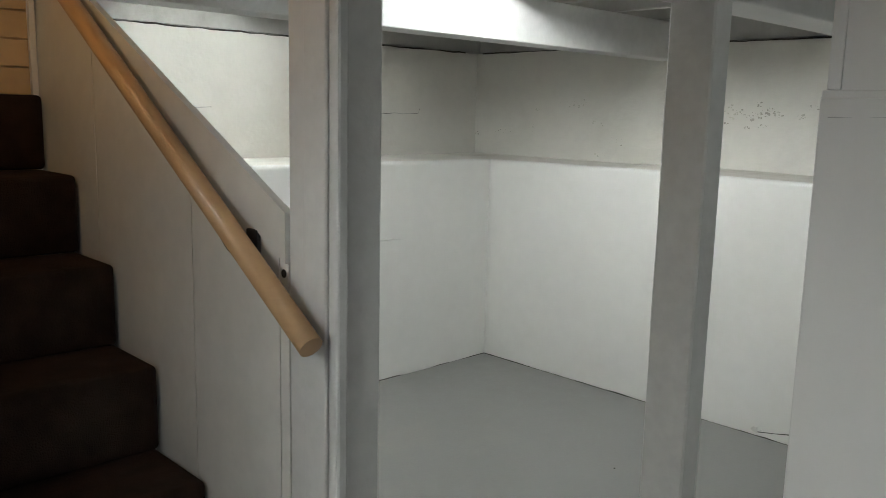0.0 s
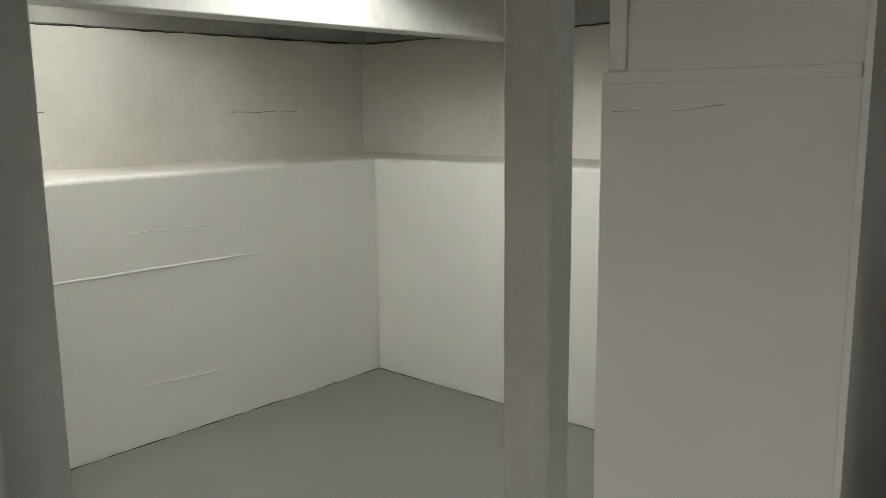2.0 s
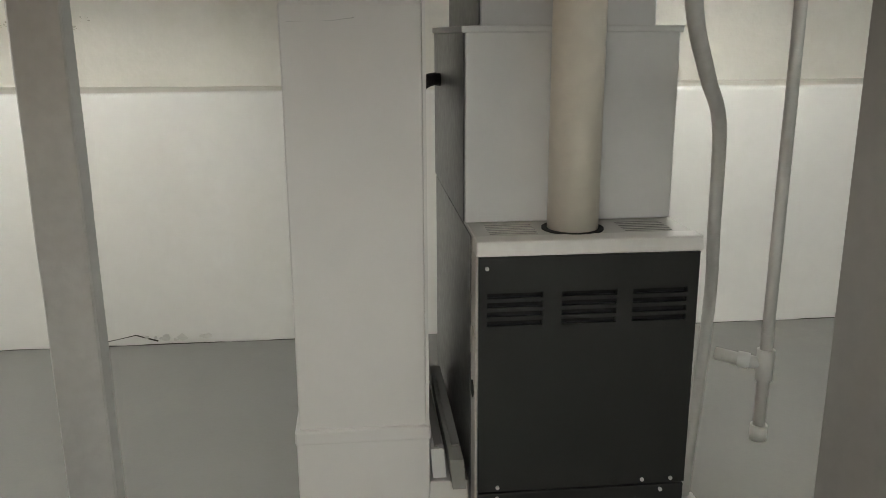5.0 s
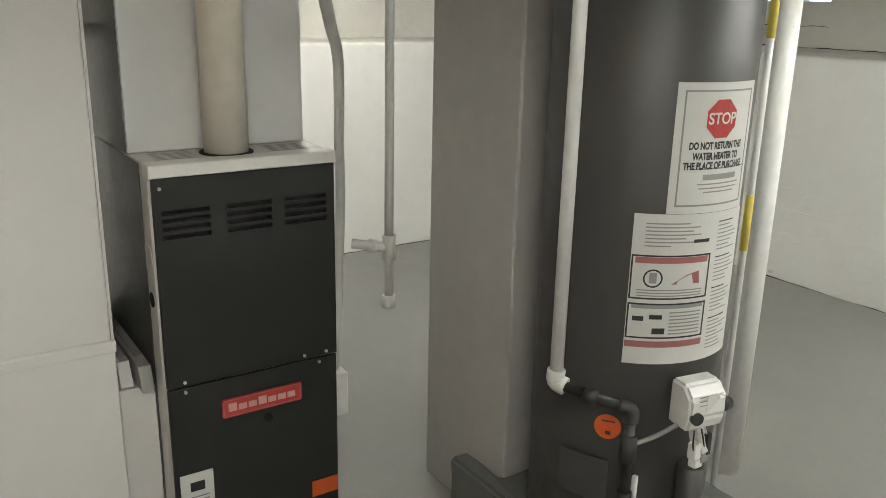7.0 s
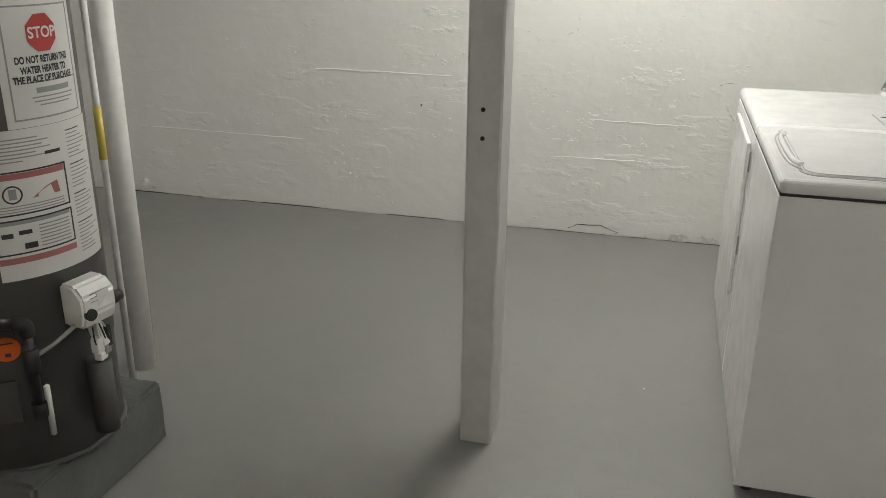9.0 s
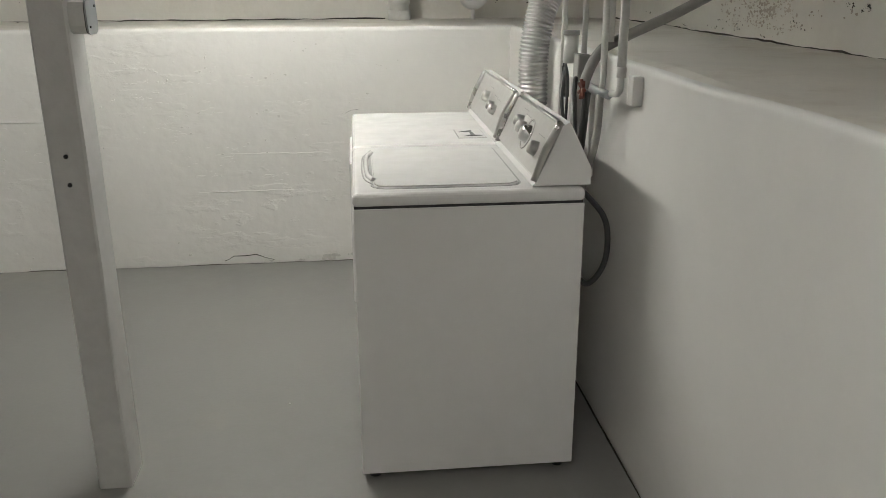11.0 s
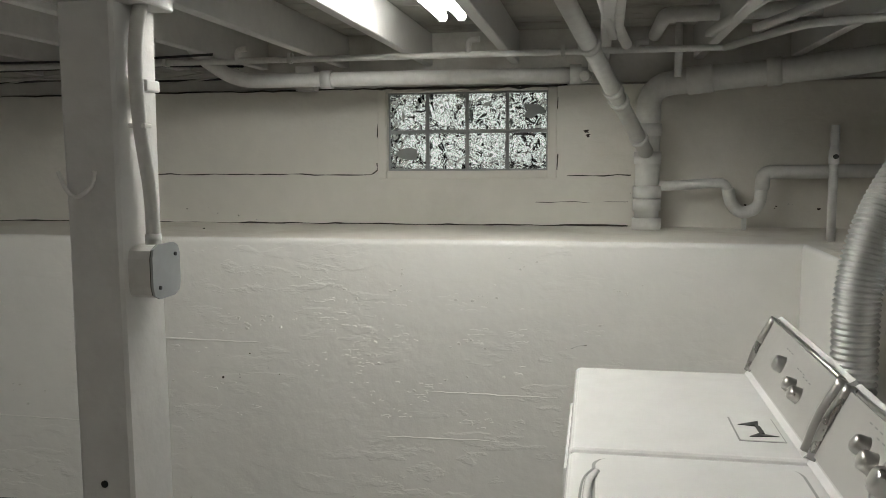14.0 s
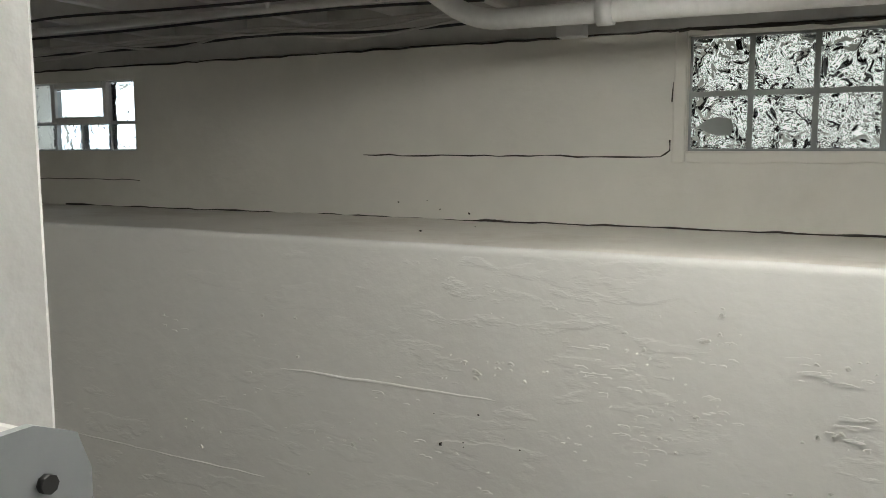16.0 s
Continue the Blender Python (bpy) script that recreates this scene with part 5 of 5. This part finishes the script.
part("hook", tube(bmesh.new(), [(-0.225, -1.158, 1.60), (-0.222, -1.150, 1.575), (-0.205, -1.135, 1.558), (-0.190, -1.13, 1.57), (-0.178, -1.128, 1.60)], 0.0035, 8, 6), M_PIPE, hk)
for z in (1.058, 0.978):
    single("bolt_hole", tube(bmesh.new(), [(-0.212, -1.166, z), (-0.212, -1.1605, z)], 0.0065, 12), M_BLACK, "dark drilled hole in the post", "hole")

# ---- loose wiring under the joists by the south wall ----
random.seed(5)
for k in range(4):
    pts = [(3.6 - 0.0 * k, -3.76 - 0.05 * k, 2.05 - 0.01 * k)]
    for i in range(1, 7):
        pts.append((3.6 - 0.48 * i, -3.80 - 0.04 * random.random() - 0.03 * k, 2.075 - 0.075 * random.random() * (1 + i % 2) / 2))
    c = thing("cable", pts[0], "loose pale cable sagging under the joists", "cable", "loose cables")
    part("cable", tube(bmesh.new(), pts, 0.0055, 6, 6), M_WIRE, c)


for k, (y, z) in enumerate(((-3.62, 2.072), (-3.90, 2.040), (-3.35, 2.080))):
    pts = [(3.9 - 0.55 * i, y + 0.03 * math.sin(i * 1.9 + k), z - 0.014 * abs(math.sin(i * 1.3 + k))) for i in range(7)]
    c = thing("cable", pts[0], "black cable running under the joists", "cable", "loose cables")
    part("cable", tube(bmesh.new(), pts, 0.006, 6, 6), M_IRON, c)


# ---- cracks, mould, chips and marks ----
def crack(pts, r, label="thin dark crack in the painted wall", jit=0.006, paint=None):
    random.seed(int(abs(pts[0][0]) * 1000) + 3)
    P = []
    for a, b in zip(pts, pts[1:]):
        a, b = V(a), V(b)
        n = max(2, int((b - a).length / 0.06))
        for i in range(n):
            P.append(a.lerp(b, i / n) + V([random.uniform(-1, 1) * jit * (0.2 if abs((b - a)[k]) < 1e-3 and k < 2 else 0.6) for k in range(3)]))
    P.append(V(pts[-1]))
    single("wall_crack", tube(bmesh.new(), P, lambda f: r * (0.35 + 0.65 * abs(math.sin(f * 23 + r * 900))), 5), paint or M_CRACK, label, "crack", "structure")


crack([(1.35, US, 1.545), (0.10, US, 1.540), (0.07, US, 1.56), (0.07, US, 1.60)], 0.0036)
crack([(-0.90, US, 1.535), (-1.21, US, 1.535)], 0.0036)
crack([(-0.85, US, 1.56), (-0.855, US, 1.64)], 0.004)
crack([(-0.85, US, 1.86), (-0.852, US, 1.92)], 0.004)
crack([(0.065, US, 1.73), (0.06, US, 1.80)], 0.004)
crack([(-0.75, US, 1.40), (-1.2, US, 1.405)], 0.0026)
crack([(3.2, US, LEDGE + 0.006), (1.2, US, LEDGE + 0.006), (-1.2, US, LEDGE + 0.006)], 0.005, "dark joint at the back of the ledge")
crack([(UW, -3.9, LEDGE + 0.006), (UW, -0.4, LEDGE + 0.006)], 0.005, "dark joint at the back of the ledge")
crack([(3.9, US, SILL + 0.002), (0.2, US, SILL + 0.002), (-0.9, US, SILL + 0.004)], 0.005, "dark joint under the sill timber")
crack([(1.2, UN, SILL + 0.002), (4.3, UN, SILL + 0.002)], 0.005, "dark joint under the sill timber")
crack([(UE, 4.4, SILL + 0.002), (UE, -1.5, SILL + 0.002)], 0.005, "dark joint under the sill timber")
crack([(3.40, UN, 1.552), (3.86, UN, 1.552)], 0.0016)
crack([(3.86, UN, 1.55), (3.88, UN, 1.585)], 0.0012)
crack([(2.0, UN, 1.56), (2.35, UN, 1.565)], 0.0015)
crack([(2.66, US, 1.42), (3.7, US, 1.42)], 0.003)
crack([(XE, 2.02, 0.02), (XE - 0.004, 1.85, 0.055), (XE - 0.002, 1.74, 0.02)], 0.004, "curled edge of peeling paint at the floor")
crack([(-0.25, YS + 0.006, 0.02), (-0.30, YS + 0.008, 0.05), (-0.42, YS + 0.006, 0.055), (-0.52, YS + 0.006, 0.02)], 0.0028, "chipped paint at the foot of the wall")
crack([(-0.926, YS + 0.004, 0.814), (-0.98, YS + 0.005, 0.85), (-1.016, YS + 0.004, 0.852)], 0.0011)
crack([(-0.99, YS + 0.004, 0.74), (-1.01, YS + 0.005, 0.70), (-1.04, YS + 0.004, 0.66)], 0.0011)
crack([(1.397, 0.80, 1.565), (1.397, 0.72, 1.567), (1.397, 0.68, 1.572)], 0.0005, "scratches on the duct paint", jit=0.002, paint=M_GREYPL)
rg = bmesh.new()
low_edge = [(-2.88 + 0.03 * k, 1.936 + 0.012 * k / 31 + 0.010 * noise.noise(V((k * 0.7, 2, 5)))) for k in range(32)]
high_edge = [(-2.88 + 0.03 * k, 1.960 + 0.010 * k / 31 + 0.008 * noise.noise(V((k * 0.5, 8, 1)))) for k in range(32)]
prism(rg, low_edge + high_edge[::-1], "x", UW - 0.008, UW + 0.003)
single("wall_gap", rg, M_CRACK, "dark ragged gap above the bright window", "crack", "structure")
crack([(-0.85, US, 1.972), (0.05, US, 1.975)], 0.008, "flaking gap above the window", jit=0.012)
for q in (((XW - 0.1, YS), (XE, YS)), ((XE, YS), (XE, YN)), ((1.2, YN), (XE, YN)), ((XW, YS), (XW, 3.2))):
    (xa, ya), (xb, yb) = q
    crack([(xa, ya, 0.0), (xb, yb, 0.0)], 0.0045, "dark joint along the floor", jit=0.003)


def splat(name, c, axis, spread, n, size, material, label, seed, lean=0.0, stretch=1.5):
    """A cluster of ragged flecks lying on a wall; axis: the wall's normal (0 x, 1 y, 2 z), lean: which way it faces."""
    random.seed(seed)
    bm = bmesh.new()
    for k in range(n):
        if k % 7 == 0:
            u0, w0 = random.gauss(0, 1) * spread[0], random.gauss(0, 1) * spread[1]
        u, w = u0 + random.gauss(0, 1) * spread[0] * 0.10, w0 + random.gauss(0, 1) * spread[1] * 0.16
        r = size * (0.3 + random.random() ** 2 * 1.4)
        m = random.randint(6, 9)
        ring = []
        for i in range(m):
            a = 2 * math.pi * i / m
            rr = r * random.uniform(0.45, 1.25)
            du, dw = u + rr * math.cos(a) * stretch, w + rr * math.sin(a)
            p = {0: V((0, du, dw)), 1: V((du, 0, dw)), 2: V((du, dw, 0))}[axis]
            ring.append(bm.verts.new(V(c) + p))
        f = bm.faces.new(ring)
        off = V((0, 0, 0))
        off[axis] = lean
        g = bmesh.ops.extrude_face_region(bm, geom=[f])
        for v in [e for e in g["geom"] if isinstance(e, bmesh.types.BMVert)]:
            v.co += off * random.uniform(0.6, 1.2)
    return single(name, bm, material, label, "stain", "structure")


splat("mildew", (UE, 2.35, 1.57), 0, (0.13, 0.04), 150, 0.0035, M_MOULD, "grey-green mildew spots on the wall", 1, -0.0015)
splat("mildew", (UE, 3.6, 1.50), 0, (0.35, 0.10), 70, 0.003, M_MOULD, "faint mildew spots on the wall", 2, -0.0015)
splat("peeling_patch", (UW, -2.0, 1.42), 0, (0.22, 0.045), 700, 0.0034, M_PEEL, "brown peeling patch on the wall", 3, 0.0015)
splat("peeling_patch", (UW, -1.35, 1.45), 0, (0.05, 0.03), 60, 0.0022, M_CRACK, "dark scuffed patch on the wall", 4, 0.0015)
splat("peeling_patch", (UW, -2.3, 1.33), 0, (0.4, 0.02), 90, 0.0022, M_CRACK, "dark flecks along the wall foot", 5, 0.0015)
splat("paint_flakes", (0.3, YS + 0.004, 0.55), 1, (0.9, 0.30), 90, 0.0035, M_CHIP, "small raised paint flakes on the wall", 6, 0.006)
splat("paint_flakes", (-0.4, YS + 0.004, 0.98), 1, (0.6, 0.14), 90, 0.004, M_CHIP, "small raised paint flakes on the wall", 7, 0.007)
splat("wall_pits", (0.2, YS + 0.006, 0.6), 1, (0.9, 0.3), 14, 0.004, M_CRACK, "small dark pits in the painted wall", 8, 0.0022)
splat("wall_pits", (-0.4, US, 1.42), 1, (1.0, 0.06), 14, 0.005, M_CRACK, "small dark pits in the painted wall", 9, 0.0015)
splat("wall_pits", (-0.95, US, 1.78), 1, (0.05, 0.1), 6, 0.006, M_CRACK, "small dark pits beside the window", 10, 0.0015)
splat("peeling_edge", (XE - 0.004, 1.75, 0.035), 0, (0.20, 0.012), 30, 0.012, M_CHIP, "peeling paint along the foot of the wall", 11, -0.006)
splat("peeling_edge", (0.0, YS + 0.006, 0.03), 1, (1.4, 0.012), 70, 0.010, M_CHIP, "peeling paint along the foot of the wall", 12, 0.006)
splat("floor_specks", (-0.72, -1.66, 0.0), 2, (0.004, 0.004), 2, 0.006, M_PAPER, "tiny white paint drips on the floor", 13, 0.002)
splat("floor_specks", (3.11, 2.267, 0.0), 2, (0.002, 0.002), 1, 0.010, M_CRACK, "tiny dark speck on the floor", 14, 0.002)
splat("floor_specks", (-0.3, -0.2, 0.0), 2, (0.6, 0.8), 16, 0.004, M_CRACK, "tiny dark specks on the floor", 15, 0.002)
for x, z, n, sx, sz, sd in ((-0.15, 0.72, 70, 0.35, 0.16, 21), (0.75, 0.62, 40, 0.5, 0.2, 22), (-0.6, 0.86, 45, 0.25, 0.12, 23), (-0.35, 1.07, 26, 0.5, 0.04, 24)):
    splat("paint_ridges", (x, YS + 0.004, z), 1, (sx, sz), n, 0.0045, M_BENCH_EVEN, "long ridges of flaking paint on the wall", sd, 0.0025, 4.0)
splat("grey_blotch", (WIN_S[0] + (WIN_S[1] - WIN_S[0]) / 8, US - 0.035, WIN_S[2] + (WIN_S[3] - WIN_S[2]) * 0.72), 1, (0.02, 0.01), 4, 0.032, M_MORTAR, "grey blotches on the glass block", 25, 0.003)
splat("grey_blotch", (WIN_S[1] - (WIN_S[1] - WIN_S[0]) / 8, US - 0.035, WIN_S[2] + (WIN_S[3] - WIN_S[2]) * 0.22), 1, (0.01, 0.006), 3, 0.026, M_MORTAR, "grey blotches on the glass block", 26, 0.003)
cl = thing("cleanout_plug", (2.385, YS + 0.02, 0.03), "small white capped pipe at the wall foot", "pipe")
part("plug", tube(bmesh.new(), [(2.385, YS - 0.02, 0.062), (2.385, YS + 0.035, 0.062)], 0.024, 14), M_PVC, cl)
part("cap", tube(bmesh.new(), [(2.385, YS + 0.035, 0.062), (2.385, YS + 0.05, 0.062)], 0.014, 8), M_PVC, cl)


def form_line(a, b, r, material, label):
    """A low raised seam left by the form boards."""
    a, b = V(a), V(b)
    P = [a.lerp(b, i / 24) + V((0, 0, noise.noise(V((i * 0.5, a.z * 7, 1))) * 0.004)) for i in range(25)]
    single("form_seam", tube(bmesh.new(), P, lambda f: r * (0.25 + 0.75 * math.sin(math.pi * f) ** 0.5) if 0 < f < 1 else r * 0.1, 6), material, label, "seam", "structure")


for a, b, r in (((2.30, YN, 1.018), (3.15, YN, 1.011), 0.0025), ((1.9, YN, 0.842), (3.30, YN, 0.832), 0.008), ((2.40, YN, 0.29), (2.95, YN, 0.26), 0.005), ((1.22, YS, 0.818), (0.24, YS, 0.812), 0.006), ((0.12, YS, 0.415), (-0.66, YS, 0.42), 0.004), ((-0.98, YS, 0.62), (-0.3, YS, 0.625), 0.003), ((2.3, YS, 0.42), (1.3, YS, 0.41), 0.004)):
    form_line(a, b, r, M_BENCH_EVEN, "raised form seam under the wall paint")
